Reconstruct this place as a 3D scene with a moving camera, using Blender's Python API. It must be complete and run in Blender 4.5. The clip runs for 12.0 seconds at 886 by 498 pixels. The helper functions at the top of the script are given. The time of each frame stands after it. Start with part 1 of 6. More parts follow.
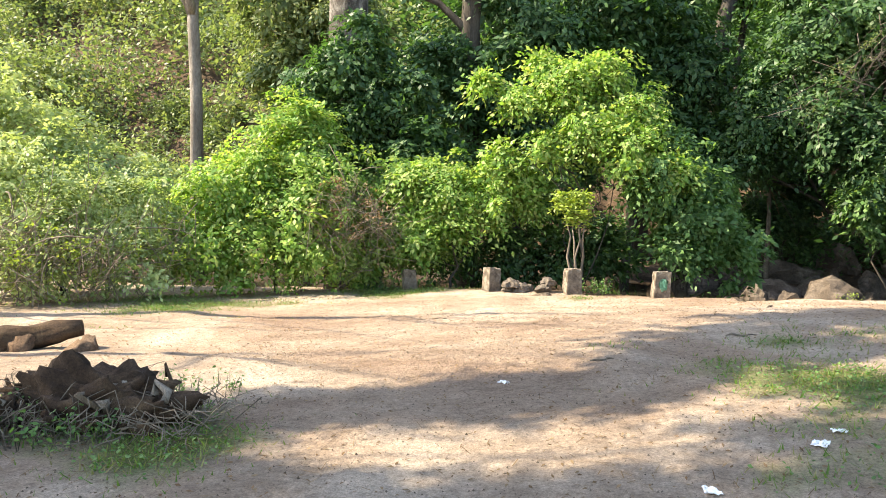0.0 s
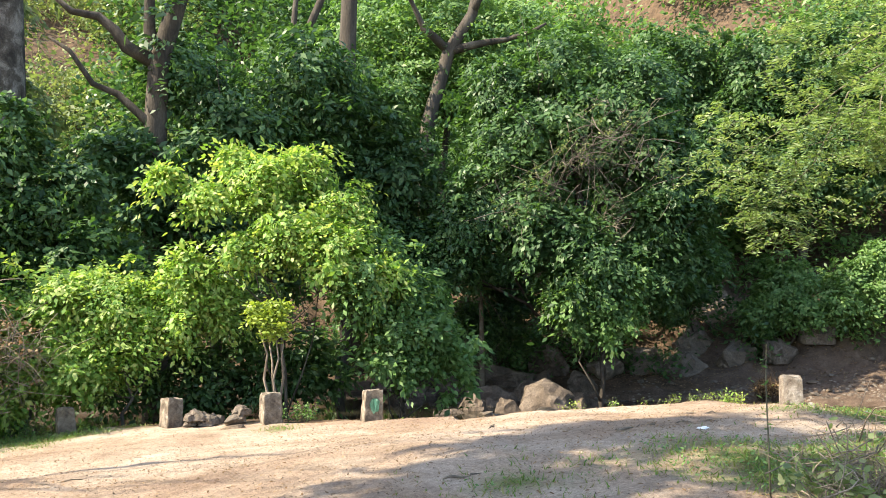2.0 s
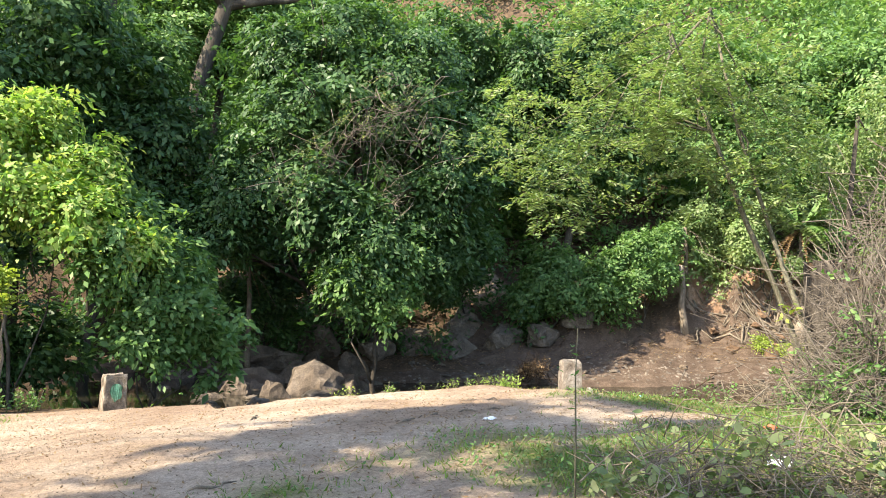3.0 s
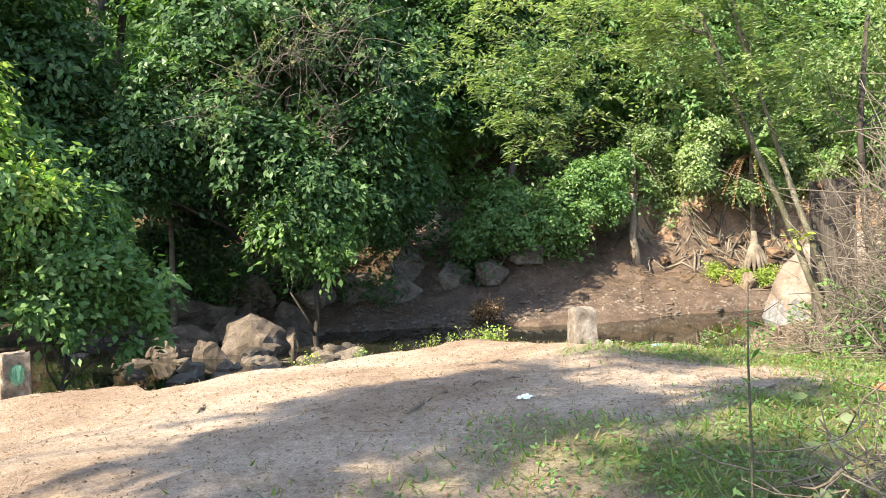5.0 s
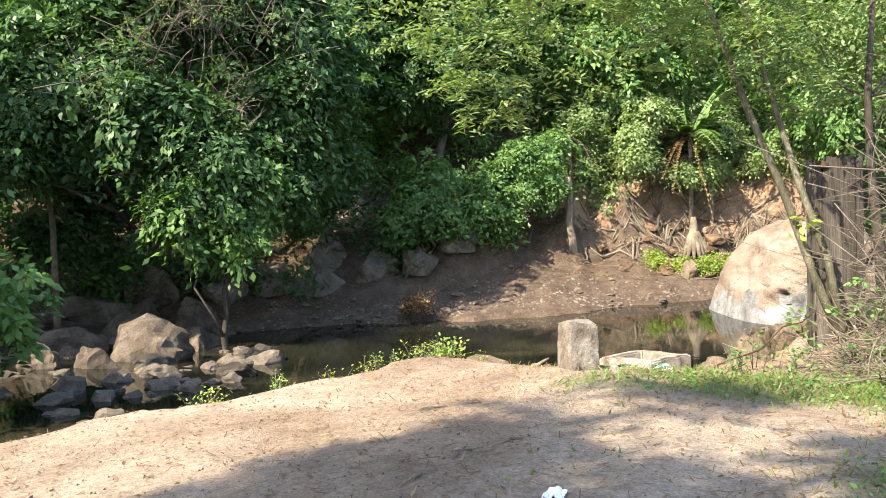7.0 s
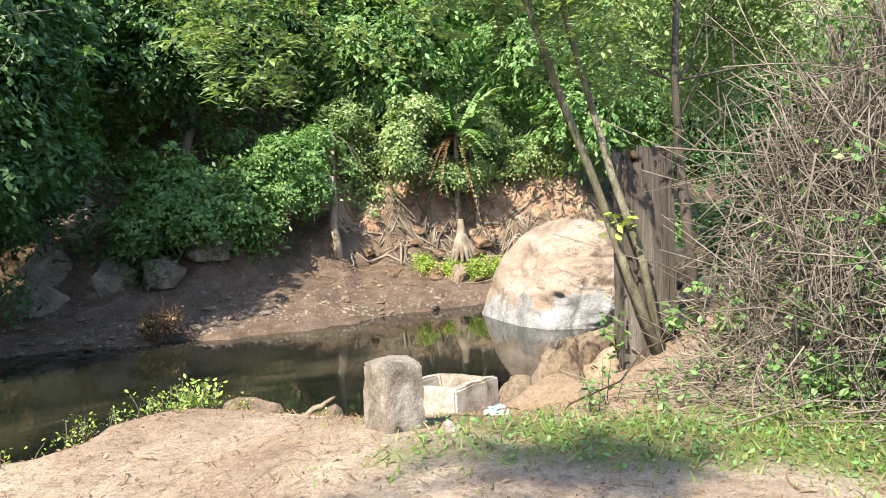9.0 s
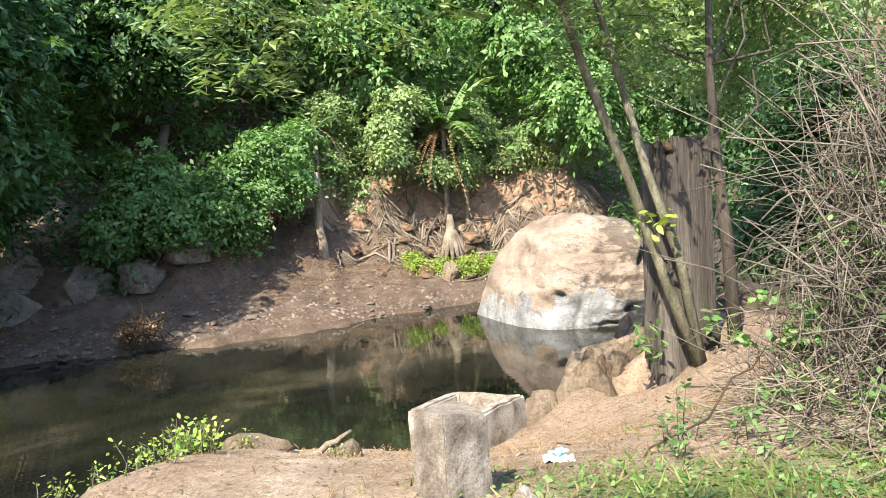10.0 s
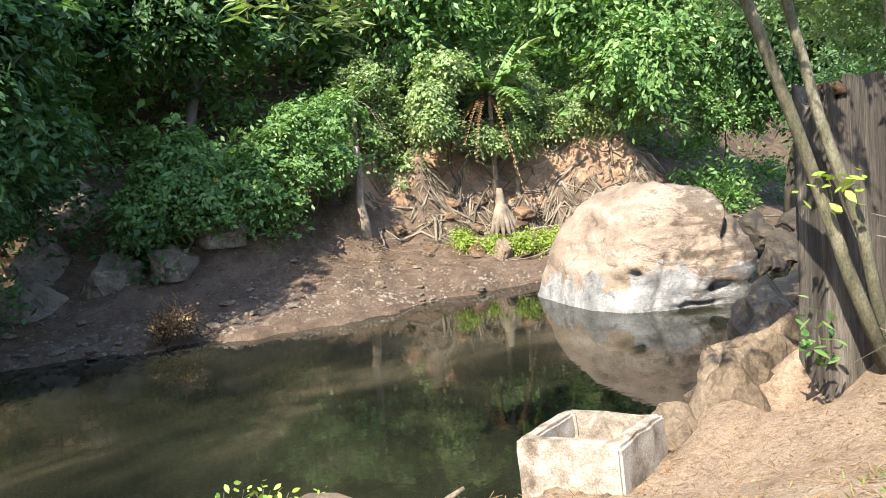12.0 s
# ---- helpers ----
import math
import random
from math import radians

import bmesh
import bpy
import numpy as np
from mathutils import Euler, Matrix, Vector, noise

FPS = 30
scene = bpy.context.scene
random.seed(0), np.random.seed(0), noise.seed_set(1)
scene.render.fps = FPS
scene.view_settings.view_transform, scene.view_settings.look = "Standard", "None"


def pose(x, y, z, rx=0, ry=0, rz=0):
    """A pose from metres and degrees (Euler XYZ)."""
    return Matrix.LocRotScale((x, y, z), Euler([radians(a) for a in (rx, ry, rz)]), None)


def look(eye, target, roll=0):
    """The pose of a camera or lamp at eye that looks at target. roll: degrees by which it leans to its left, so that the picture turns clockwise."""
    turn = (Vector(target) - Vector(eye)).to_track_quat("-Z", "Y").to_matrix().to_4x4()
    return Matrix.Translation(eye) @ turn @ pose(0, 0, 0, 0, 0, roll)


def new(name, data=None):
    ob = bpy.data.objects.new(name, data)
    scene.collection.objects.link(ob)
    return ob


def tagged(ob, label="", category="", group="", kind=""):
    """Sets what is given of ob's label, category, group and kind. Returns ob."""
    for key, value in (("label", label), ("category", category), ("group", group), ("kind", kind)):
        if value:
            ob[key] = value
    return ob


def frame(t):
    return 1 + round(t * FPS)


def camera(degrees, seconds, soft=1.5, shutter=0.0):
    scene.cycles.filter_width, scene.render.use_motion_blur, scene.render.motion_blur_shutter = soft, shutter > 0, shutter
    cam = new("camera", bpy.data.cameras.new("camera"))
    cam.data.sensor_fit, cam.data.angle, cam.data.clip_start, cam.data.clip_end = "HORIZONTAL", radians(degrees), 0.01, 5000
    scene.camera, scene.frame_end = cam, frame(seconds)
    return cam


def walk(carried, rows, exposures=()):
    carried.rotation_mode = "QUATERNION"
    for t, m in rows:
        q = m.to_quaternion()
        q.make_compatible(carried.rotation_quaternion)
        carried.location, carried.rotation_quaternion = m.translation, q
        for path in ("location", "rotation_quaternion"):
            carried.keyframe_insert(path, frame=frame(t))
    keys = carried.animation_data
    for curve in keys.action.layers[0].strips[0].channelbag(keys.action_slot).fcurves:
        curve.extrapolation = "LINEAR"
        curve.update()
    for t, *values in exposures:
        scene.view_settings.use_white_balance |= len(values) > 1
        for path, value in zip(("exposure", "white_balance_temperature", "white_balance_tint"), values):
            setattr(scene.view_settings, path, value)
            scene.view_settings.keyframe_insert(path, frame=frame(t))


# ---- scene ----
cam = camera(56.9, 12.0, soft=0.9)
PATH = [
    (0, (0.694, -0.497, 3.473), (0.493, 1.489, 3.349), 0.6),
    (0.5, (0.847, 0.115, 3.487), (0.472, 2.079, 3.528), 0.1),
    (1, (1.029, 0.747, 3.534), (0.704, 2.717, 3.66), -0.0),
    (1.5, (1.114, 1.372, 3.467), (1.169, 3.367, 3.606), -0.7),
    (2, (1.358, 2.026, 3.416), (1.823, 3.966, 3.562), -1.6),
    (2.5, (1.506, 2.62, 3.383), (2.272, 4.462, 3.533), -0.3),
    (3, (1.738, 3.205, 3.367), (2.714, 4.948, 3.456), 0.0),
    (3.2, (1.848, 3.467, 3.397), (2.863, 5.189, 3.465), -0.2),
    (5, (2.214, 5.399, 3.382), (3.349, 7.044, 3.317), -2.5),
    (5.5, (2.421, 5.94, 3.372), (3.582, 7.565, 3.268), -2.5),
    (6, (2.7, 6.493, 3.371), (3.889, 8.098, 3.264), -2.5),
    (6.5, (3.062, 7.016, 3.372), (4.306, 8.578, 3.262), -2.3),
    (7, (3.375, 7.566, 3.397), (4.67, 9.085, 3.287), -2.4),
    (7.5, (3.717, 7.941, 3.351), (5.15, 9.331, 3.237), -1.5),
    (7.7, (3.883, 8.106, 3.362), (5.373, 9.436, 3.249), -1.4),
    (9.3, (5.053, 9.56, 3.266), (6.753, 10.606, 3.139), -2.6),
    (9.5, (5.154, 9.747, 3.3), (6.86, 10.781, 3.169), -2.7),
    (10, (5.49, 10.151, 3.368), (7.202, 11.176, 3.226), -3.3),
    (10.5, (5.849, 10.55, 3.384), (7.562, 11.573, 3.242), -3.8),
    (11, (6.179, 10.903, 3.371), (7.89, 11.927, 3.229), -4.6),
    (11.5, (6.492, 11.377, 3.352), (8.19, 12.425, 3.209), -4.9),
    (12, (6.787, 11.676, 3.323), (8.454, 12.763, 3.127), -4.9),
]
walk(cam, [(t, look(eye, target, roll)) for t, eye, target, roll in PATH], [(0.0, 1.82, 6900, 10), (1.0, 1.72, 6800, 10), (1.8, 1.78, 6700, 10), (4.0, 1.85, 6600, 10), (5.5, 1.95, 6600, 10), (7.5, 1.85, 6500, 10), (9.5, 1.85, 6200, 10), (12.0, 1.9, 6150, 10)])

# ---- world, sun, exposure ----
SUN_DIR = Vector((-0.70, -0.07, 0.71)).normalized()
world = bpy.data.worlds.new("world")
scene.world = world
world.use_nodes = True
wn = world.node_tree
sky = wn.nodes.new("ShaderNodeTexSky")
sky.sky_type, sky.sun_disc = "NISHITA", False
sky.sun_elevation = math.asin(SUN_DIR.z)
sky.sun_rotation = math.atan2(SUN_DIR.x, SUN_DIR.y)
wn.links.new(sky.outputs[0], wn.nodes["Background"].inputs[0])
wn.nodes["Background"].inputs[1].default_value = 0.15
sun = new("sun", bpy.data.lights.new("sun", "SUN"))
sun.data.energy, sun.data.angle, sun.data.color = 4.4, radians(0.55), (1.0, 0.90, 0.72)
sun.matrix_world = look(SUN_DIR * 60, (0, 0, 0))

# ---- materials ----


def mat(name, rough=0.8, spec=0.3):
    m = bpy.data.materials.new(name)
    m.use_nodes = True
    b = m.node_tree.nodes["Principled BSDF"]
    b.inputs["Roughness"].default_value = rough
    b.inputs["Specular IOR Level"].default_value = spec
    return m, m.node_tree, b


def noise_node(nt, scale, detail=4, rough=0.6, vec=None, dist=0.0):
    n = nt.nodes.new("ShaderNodeTexNoise")
    n.inputs["Scale"].default_value, n.inputs["Detail"].default_value = scale, detail
    n.inputs["Roughness"].default_value, n.inputs["Distortion"].default_value = rough, dist
    if vec is not None:
        nt.links.new(vec, n.inputs["Vector"])
    return n.outputs["Fac"]


def ramp(nt, fac, stops):
    r = nt.nodes.new("ShaderNodeValToRGB")
    e = r.color_ramp.elements
    while len(e) < len(stops):
        e.new(0.5)
    for k, (p, c) in zip(e, stops):
        k.position, k.color = p, (*c, 1)
    nt.links.new(fac, r.inputs[0])
    return r.outputs[0]


def mix(nt, fac, a, b, mode="MIX"):
    n = nt.nodes.new("ShaderNodeMix")
    n.data_type, n.blend_type = "RGBA", mode
    for v, i in ((fac, 0), (a, 6), (b, 7)):
        if isinstance(v, (int, float)):
            n.inputs[i].default_value = v
        elif isinstance(v, tuple):
            n.inputs[i].default_value = (*v, 1)
        else:
            nt.links.new(v, n.inputs[i])
    return n.outputs[2]


def bump(nt, bsdf, height, strength, dist):
    n = nt.nodes.new("ShaderNodeBump")
    n.inputs["Strength"].default_value, n.inputs["Distance"].default_value = strength, dist
    nt.links.new(height, n.inputs["Height"])
    nt.links.new(n.outputs[0], bsdf.inputs["Normal"])


def coords(nt, scale=(1, 1, 1), kind="Object"):
    c, m = nt.nodes.new("ShaderNodeTexCoord"), nt.nodes.new("ShaderNodeMapping")
    m.inputs["Scale"].default_value = scale
    nt.links.new(c.outputs[kind], m.inputs[0])
    return m.outputs[0]


def rocky(name, dark, mid, light, scale=1.0, rough=0.85, bump_d=0.03, stretch=(1, 1, 1), contrast=(0.3, 0.5, 0.7)):
    m, nt, b = mat(name, rough)
    v = coords(nt, stretch)
    big = ramp(nt, noise_node(nt, 0.9 * scale, 8, 0.65, v, 0.4), tuple(zip(contrast, (dark, mid, light))))
    fine = noise_node(nt, 14 * scale, 8, 0.75, v)
    grit = ramp(nt, noise_node(nt, 60 * scale, 4, 0.8, v), ((0.35, (0.6, 0.6, 0.6)), (0.6, (1.15, 1.15, 1.15))))
    nt.links.new(mix(nt, 0.6, mix(nt, 0.75, big, ramp(nt, fine, ((0.32, (0.35, 0.34, 0.33)), (0.62, (1.25, 1.25, 1.25)))), "MULTIPLY"), grit, "MULTIPLY"), b.inputs["Base Color"])
    add = nt.nodes.new("ShaderNodeMath")
    add.operation = "MULTIPLY_ADD"
    add.inputs[1].default_value = 0.35
    nt.links.new(noise_node(nt, 26 * scale, 8, 0.75, v), add.inputs[0])
    nt.links.new(noise_node(nt, 5 * scale, 10, 0.7, v), add.inputs[2])
    bump(nt, b, add.outputs[0], 1.0, bump_d)
    return m


def leafy(name, cols, through_col, rough=0.5):
    """Leaves: each one its own tint, light passing through."""
    m, nt, b = mat(name, rough, 0.3)
    g = nt.nodes.new("ShaderNodeNewGeometry")
    n = len(cols)
    c = ramp(nt, g.outputs["Random Per Island"], [(0.08 + 0.84 * i / max(1, n - 1), k) for i, k in enumerate(cols)])
    big = noise_node(nt, 0.5, 3, 0.5, coords(nt))
    c = mix(nt, 0.6, c, ramp(nt, big, ((0.3, (0.42, 0.5, 0.44)), (0.7, (1.12, 1.06, 0.92)))), "MULTIPLY")
    nt.links.new(c, b.inputs["Base Color"])
    t = nt.nodes.new("ShaderNodeBsdfTranslucent")
    nt.links.new(mix(nt, 1.0, c, through_col, "MULTIPLY"), t.inputs[0])
    s = nt.nodes.new("ShaderNodeMixShader")
    s.inputs[0].default_value = 0.36
    nt.links.new(b.outputs[0], s.inputs[1])
    nt.links.new(t.outputs[0], s.inputs[2])
    nt.links.new(s.outputs[0], nt.nodes["Material Output"].inputs[0])
    return m


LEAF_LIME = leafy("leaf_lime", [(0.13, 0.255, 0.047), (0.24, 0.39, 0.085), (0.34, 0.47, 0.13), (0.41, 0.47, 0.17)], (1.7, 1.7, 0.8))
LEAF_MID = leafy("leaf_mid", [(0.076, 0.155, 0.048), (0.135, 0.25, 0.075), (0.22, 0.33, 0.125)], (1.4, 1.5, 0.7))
# dark green; in the deep wood and hollow it also stands in for shade
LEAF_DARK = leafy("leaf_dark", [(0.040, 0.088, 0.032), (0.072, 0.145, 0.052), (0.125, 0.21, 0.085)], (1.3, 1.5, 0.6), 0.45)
LEAF_OLIVE = leafy("leaf_olive", [(0.14, 0.185, 0.075), (0.21, 0.27, 0.11), (0.32, 0.345, 0.165)], (1.3, 1.4, 0.7))
LEAF_FEATHER = leafy("leaf_feather", [(0.151, 0.230, 0.087), (0.227, 0.320, 0.136), (0.313, 0.370, 0.191)], (1.4, 1.5, 0.7))
LEAF_PALE = leafy("leaf_pale", [(0.27, 0.35, 0.14), (0.39, 0.48, 0.21), (0.52, 0.57, 0.31)], (1.5, 1.5, 0.8))
LEAF_YELLOW = leafy("leaf_yellow", [(0.22, 0.31, 0.05), (0.30, 0.40, 0.08), (0.36, 0.42, 0.11)], (1.4, 1.4, 0.6))
LEAF_DRY = leafy("leaf_dry", [(0.18, 0.11, 0.06), (0.28, 0.18, 0.10), (0.40, 0.29, 0.18)], (1.1, 1.0, 0.8), 0.8)
GRASS = leafy("grass_blades", [(0.10, 0.18, 0.03), (0.14, 0.24, 0.04), (0.23, 0.26, 0.08), (0.28, 0.24, 0.12)], (1.3, 1.4, 0.7))
BARK_GREY = rocky("bark_grey", (0.09, 0.075, 0.06), (0.22, 0.19, 0.155), (0.36, 0.32, 0.27), 2.2, 0.9, 0.03, (1, 1, 0.25))
BARK_BIG = rocky("bark_big", (0.04, 0.034, 0.028), (0.12, 0.105, 0.085), (0.33, 0.30, 0.26), 2.6, 0.95, 0.10, (1, 1, 0.7), (0.36, 0.5, 0.62))
BARK_DARK = rocky("bark_dark", (0.026, 0.022, 0.017), (0.068, 0.056, 0.043), (0.13, 0.112, 0.088), 2.5, 0.9, 0.03, (1, 1, 0.25))
BARK_GREEN = rocky("bark_green", (0.072, 0.068, 0.043), (0.144, 0.133, 0.086), (0.245, 0.223, 0.158), 5.0, 0.95, 0.03, (1, 1, 0.45), (0.36, 0.5, 0.62))
# upright stain streaks; the low tones also hold the shade of overhanging foliage
DEADWOOD = rocky("stained_shaded_pillar", (0.035, 0.028, 0.023), (0.095, 0.08, 0.066), (0.22, 0.195, 0.165), 1.6, 0.95, 0.05, (2.2, 2.2, 0.12))
TWIG = rocky("dry_twig", (0.088, 0.068, 0.048), (0.190, 0.153, 0.112), (0.299, 0.252, 0.190), 3.0, 0.9, 0.01)
VINE = rocky("bare_vine", (0.06, 0.047, 0.035), (0.135, 0.112, 0.088), (0.235, 0.20, 0.165), 3.0, 0.9, 0.01)
ROOTWOOD = rocky("root_wood", (0.030, 0.018, 0.011), (0.078, 0.048, 0.027), (0.150, 0.102, 0.060), 3.0, 0.95, 0.03)
PALEWOOD = rocky("pale_wood", (0.12, 0.092, 0.064), (0.24, 0.195, 0.145), (0.36, 0.31, 0.24), 2.5, 0.9, 0.02, (2, 2, 0.2))
STONE = rocky("river_stone", (0.075, 0.060, 0.046), (0.165, 0.134, 0.104), (0.285, 0.238, 0.19), 1.4, 0.85, 0.05)
# dark rock whose low tones also hold the shade of the boulder's gap
STONE_SHADED = rocky("shaded_rock", (0.022, 0.018, 0.014), (0.055, 0.045, 0.035), (0.11, 0.09, 0.07), 1.6, 0.9, 0.05)
STONE_BROWN = rocky("brown_stone", (0.05, 0.038, 0.028), (0.125, 0.096, 0.072), (0.23, 0.186, 0.145), 1.6, 0.85, 0.05)
STONE_WET = rocky("wet_stone", (0.03, 0.027, 0.022), (0.065, 0.055, 0.045), (0.13, 0.11, 0.09), 1.4, 0.35, 0.04)
STONE_POST = rocky("post_stone", (0.055, 0.042, 0.032), (0.21, 0.168, 0.124), (0.44, 0.385, 0.31), 5.0, 0.95, 0.03)
POST_PALE = rocky("pale_post_stone", (0.085, 0.06, 0.044), (0.29, 0.24, 0.19), (0.48, 0.43, 0.37), 6.0, 0.95, 0.045)
CONCRETE = rocky("old_concrete", (0.13, 0.095, 0.068), (0.31, 0.265, 0.215), (0.43, 0.395, 0.345), 4.5, 0.95, 0.02, contrast=(0.33, 0.48, 0.62))
ROCK_TAN = rocky("bank_rock", (0.082, 0.058, 0.037), (0.204, 0.153, 0.105), (0.326, 0.258, 0.190), 1.6, 0.9, 0.06)
EARTH_ROOT = rocky("root_earth", (0.064, 0.040, 0.024), (0.176, 0.108, 0.064), (0.288, 0.192, 0.120), 2.5, 0.95, 0.06)
PAPER, _nt, _b = mat("white_paper", 0.7)
_b.inputs["Base Color"].default_value = (0.78, 0.77, 0.74, 1)
BLUE, _nt, _b = mat("blue_plastic", 0.35)
_b.inputs["Base Color"].default_value = (0.25, 0.55, 0.68, 1)
RED, _nt, _b = mat("red_plastic", 0.4)
_b.inputs["Base Color"].default_value = (0.55, 0.10, 0.05, 1)


def boulder_material():
    """Weathered granite: tan back, pale grey washed skirt, dark lichen, thin dark cracks."""
    m, nt, b = mat("boulder_granite", 0.85)
    v = coords(nt)
    vs = coords(nt, (0.7, 0.7, 2.0))
    sep = nt.nodes.new("ShaderNodeSeparateXYZ")
    nt.links.new(v, sep.inputs[0])

    def madd(a, k, c):
        n = nt.nodes.new("ShaderNodeMath")
        n.operation = "MULTIPLY_ADD"
        n.inputs[1].default_value = k
        nt.links.new(a, n.inputs[0])
        if isinstance(c, float):
            n.inputs[2].default_value = c
        else:
            nt.links.new(c, n.inputs[2])
        return n.outputs[0]

    ragged = noise_node(nt, 1.1, 8, 0.65, v, 0.6)
    tan = ramp(nt, noise_node(nt, 0.8, 8, 0.65, vs, 0.5), ((0.34, (0.15, 0.112, 0.084)), (0.48, (0.265, 0.202, 0.152)), (0.62, (0.33, 0.28, 0.23))))
    grey = ramp(nt, noise_node(nt, 1.7, 8, 0.65, v, 0.4), ((0.34, (0.14, 0.137, 0.135)), (0.5, (0.25, 0.247, 0.243)), (0.64, (0.34, 0.336, 0.33))))
    skirt = ramp(nt, madd(ragged, 2.6, madd(sep.outputs[2], 0.75, -1.12)), ((0.66, (1, 1, 1)), (0.74, (0, 0, 0))))
    c = mix(nt, skirt, tan, grey)
    patch = madd(noise_node(nt, 1.9, 12, 0.75, vs, 0.9), 1.0, madd(sep.outputs[0], 0.06, 0.0))
    c = mix(nt, 0.85, c, ramp(nt, patch, ((0.48, (1, 1, 1)), (0.54, (0.42, 0.40, 0.38)), (0.66, (0.22, 0.21, 0.20)))), "MULTIPLY")
    fine = ramp(nt, noise_node(nt, 26, 6, 0.8, v), ((0.32, (0.62, 0.61, 0.6)), (0.66, (1.2, 1.2, 1.2))))
    nt.links.new(mix(nt, 0.85, c, fine, "MULTIPLY"), b.inputs["Base Color"])
    bump(nt, b, noise_node(nt, 2.6, 14, 0.7, v), 1.0, 0.15)
    return m


BOULDER = boulder_material()


def ground_material():
    """Earth whose cover follows the zones: r grass, g mud and silt, b leaf litter, root soil and the painted shade
    behind the posts.
    """
    m, nt, b = mat("ground_cover", 0.95, 0.15)
    v = coords(nt)
    z = nt.nodes.new("ShaderNodeVertexColor")
    z.layer_name = "zone"
    sp = nt.nodes.new("ShaderNodeSeparateColor")
    nt.links.new(z.outputs[0], sp.inputs[0])
    n1 = noise_node(nt, 0.35, 8, 0.62, v, 0.6)
    n2 = noise_node(nt, 2.3, 10, 0.7, v, 0.3)
    n3 = noise_node(nt, 18, 8, 0.8, v)
    n4 = noise_node(nt, 60, 4, 0.8, v)
    earth = ramp(nt, n1, ((0.3, (0.28, 0.188, 0.130)), (0.48, (0.41, 0.305, 0.218)), (0.62, (0.52, 0.415, 0.315)), (0.75, (0.59, 0.495, 0.39))))
    earth = mix(nt, 0.7, earth, ramp(nt, n2, ((0.3, (0.62, 0.6, 0.58)), (0.5, (1, 1, 1)), (0.68, (1.25, 1.25, 1.25)))), "MULTIPLY")
    grass = ramp(nt, n2, ((0.3, (0.15, 0.125, 0.065)), (0.5, (0.16, 0.19, 0.06)), (0.7, (0.21, 0.25, 0.08))))
    mud = ramp(nt, n2, ((0.3, (0.072, 0.048, 0.034)), (0.5, (0.125, 0.088, 0.064)), (0.7, (0.20, 0.148, 0.108))))
    litter = ramp(nt, n2, ((0.3, (0.05, 0.035, 0.024)), (0.5, (0.105, 0.072, 0.047)), (0.7, (0.20, 0.13, 0.08))))

    def spread(ch, lo, hi):
        a = nt.nodes.new("ShaderNodeMath")
        a.operation = "ADD"
        nt.links.new(sp.outputs[ch], a.inputs[0])
        k = nt.nodes.new("ShaderNodeMath")
        k.operation, k.inputs[1].default_value, k.inputs[2].default_value = "MULTIPLY_ADD", 0.9, -0.45
        nt.links.new(n2, k.inputs[0])
        nt.links.new(k.outputs[0], a.inputs[1])
        return ramp(nt, a.outputs[0], ((lo, (0, 0, 0)), (hi, (1, 1, 1))))

    red = ramp(nt, n2, ((0.3, (0.17, 0.10, 0.06)), (0.5, (0.31, 0.195, 0.125)), (0.7, (0.42, 0.29, 0.20))))
    c = mix(nt, z.outputs["Alpha"], earth, red)
    c = mix(nt, spread(0, 0.45, 0.95), c, grass)
    c = mix(nt, spread(1, 0.4, 0.6), c, mud)
    c = mix(nt, spread(2, 0.4, 0.6), c, litter)
    c = mix(nt, 0.9, c, ramp(nt, n3, ((0.3, (0.5, 0.47, 0.45)), (0.5, (1.0, 1.0, 1.0)), (0.68, (1.35, 1.35, 1.35)))), "MULTIPLY")
    c = mix(nt, 0.6, c, ramp(nt, n4, ((0.35, (0.4, 0.4, 0.4)), (0.6, (1.2, 1.2, 1.2)))), "MULTIPLY")
    nt.links.new(c, b.inputs["Base Color"])
    add = nt.nodes.new("ShaderNodeMath")
    add.operation = "ADD"
    nt.links.new(n2, add.inputs[0])
    nt.links.new(n3, add.inputs[1])
    bump(nt, b, add.outputs[0], 1.0, 0.06)
    return m


def water_material():
    m, nt, b = mat("pool_water", 0.03, 0.5)
    b.inputs["IOR"].default_value = 1.33
    v = coords(nt)
    nt.links.new(ramp(nt, noise_node(nt, 0.28, 5, 0.6, v, 0.5), ((0.40, (0.006, 0.007, 0.005)), (0.55, (0.016, 0.016, 0.010)), (0.70, (0.05, 0.043, 0.027)))), b.inputs["Base Color"])
    bump(nt, b, noise_node(nt, 5.0, 2, 0.5, v), 0.06, 0.02)
    return m


# ---- building helpers ----


def finish(name, verts, faces, material, parent=None, label="", smooth=True):
    me = bpy.data.meshes.new(name)
    me.from_pydata([tuple(v) for v in verts], [], faces)
    me.materials.append(material)
    if smooth:
        me.shade_smooth()
    ob = new(name, me)
    ob.parent = parent
    if label:
        ob["label"] = label
    return ob


def part(name, bm, material, parent=None, label="", smooth=True):
    me = bpy.data.meshes.new(name)
    bm.to_mesh(me)
    bm.free()
    me.materials.append(material)
    if smooth:
        me.shade_smooth()
    ob = new(name, me)
    ob.parent = parent
    if label:
        ob["label"] = label
    return ob


def thing(name, x, y, z, label, category, group=""):
    e = new(name)
    e.location = (x, y, z)
    e.empty_display_size = 0.2
    return tagged(e, label, category, group)


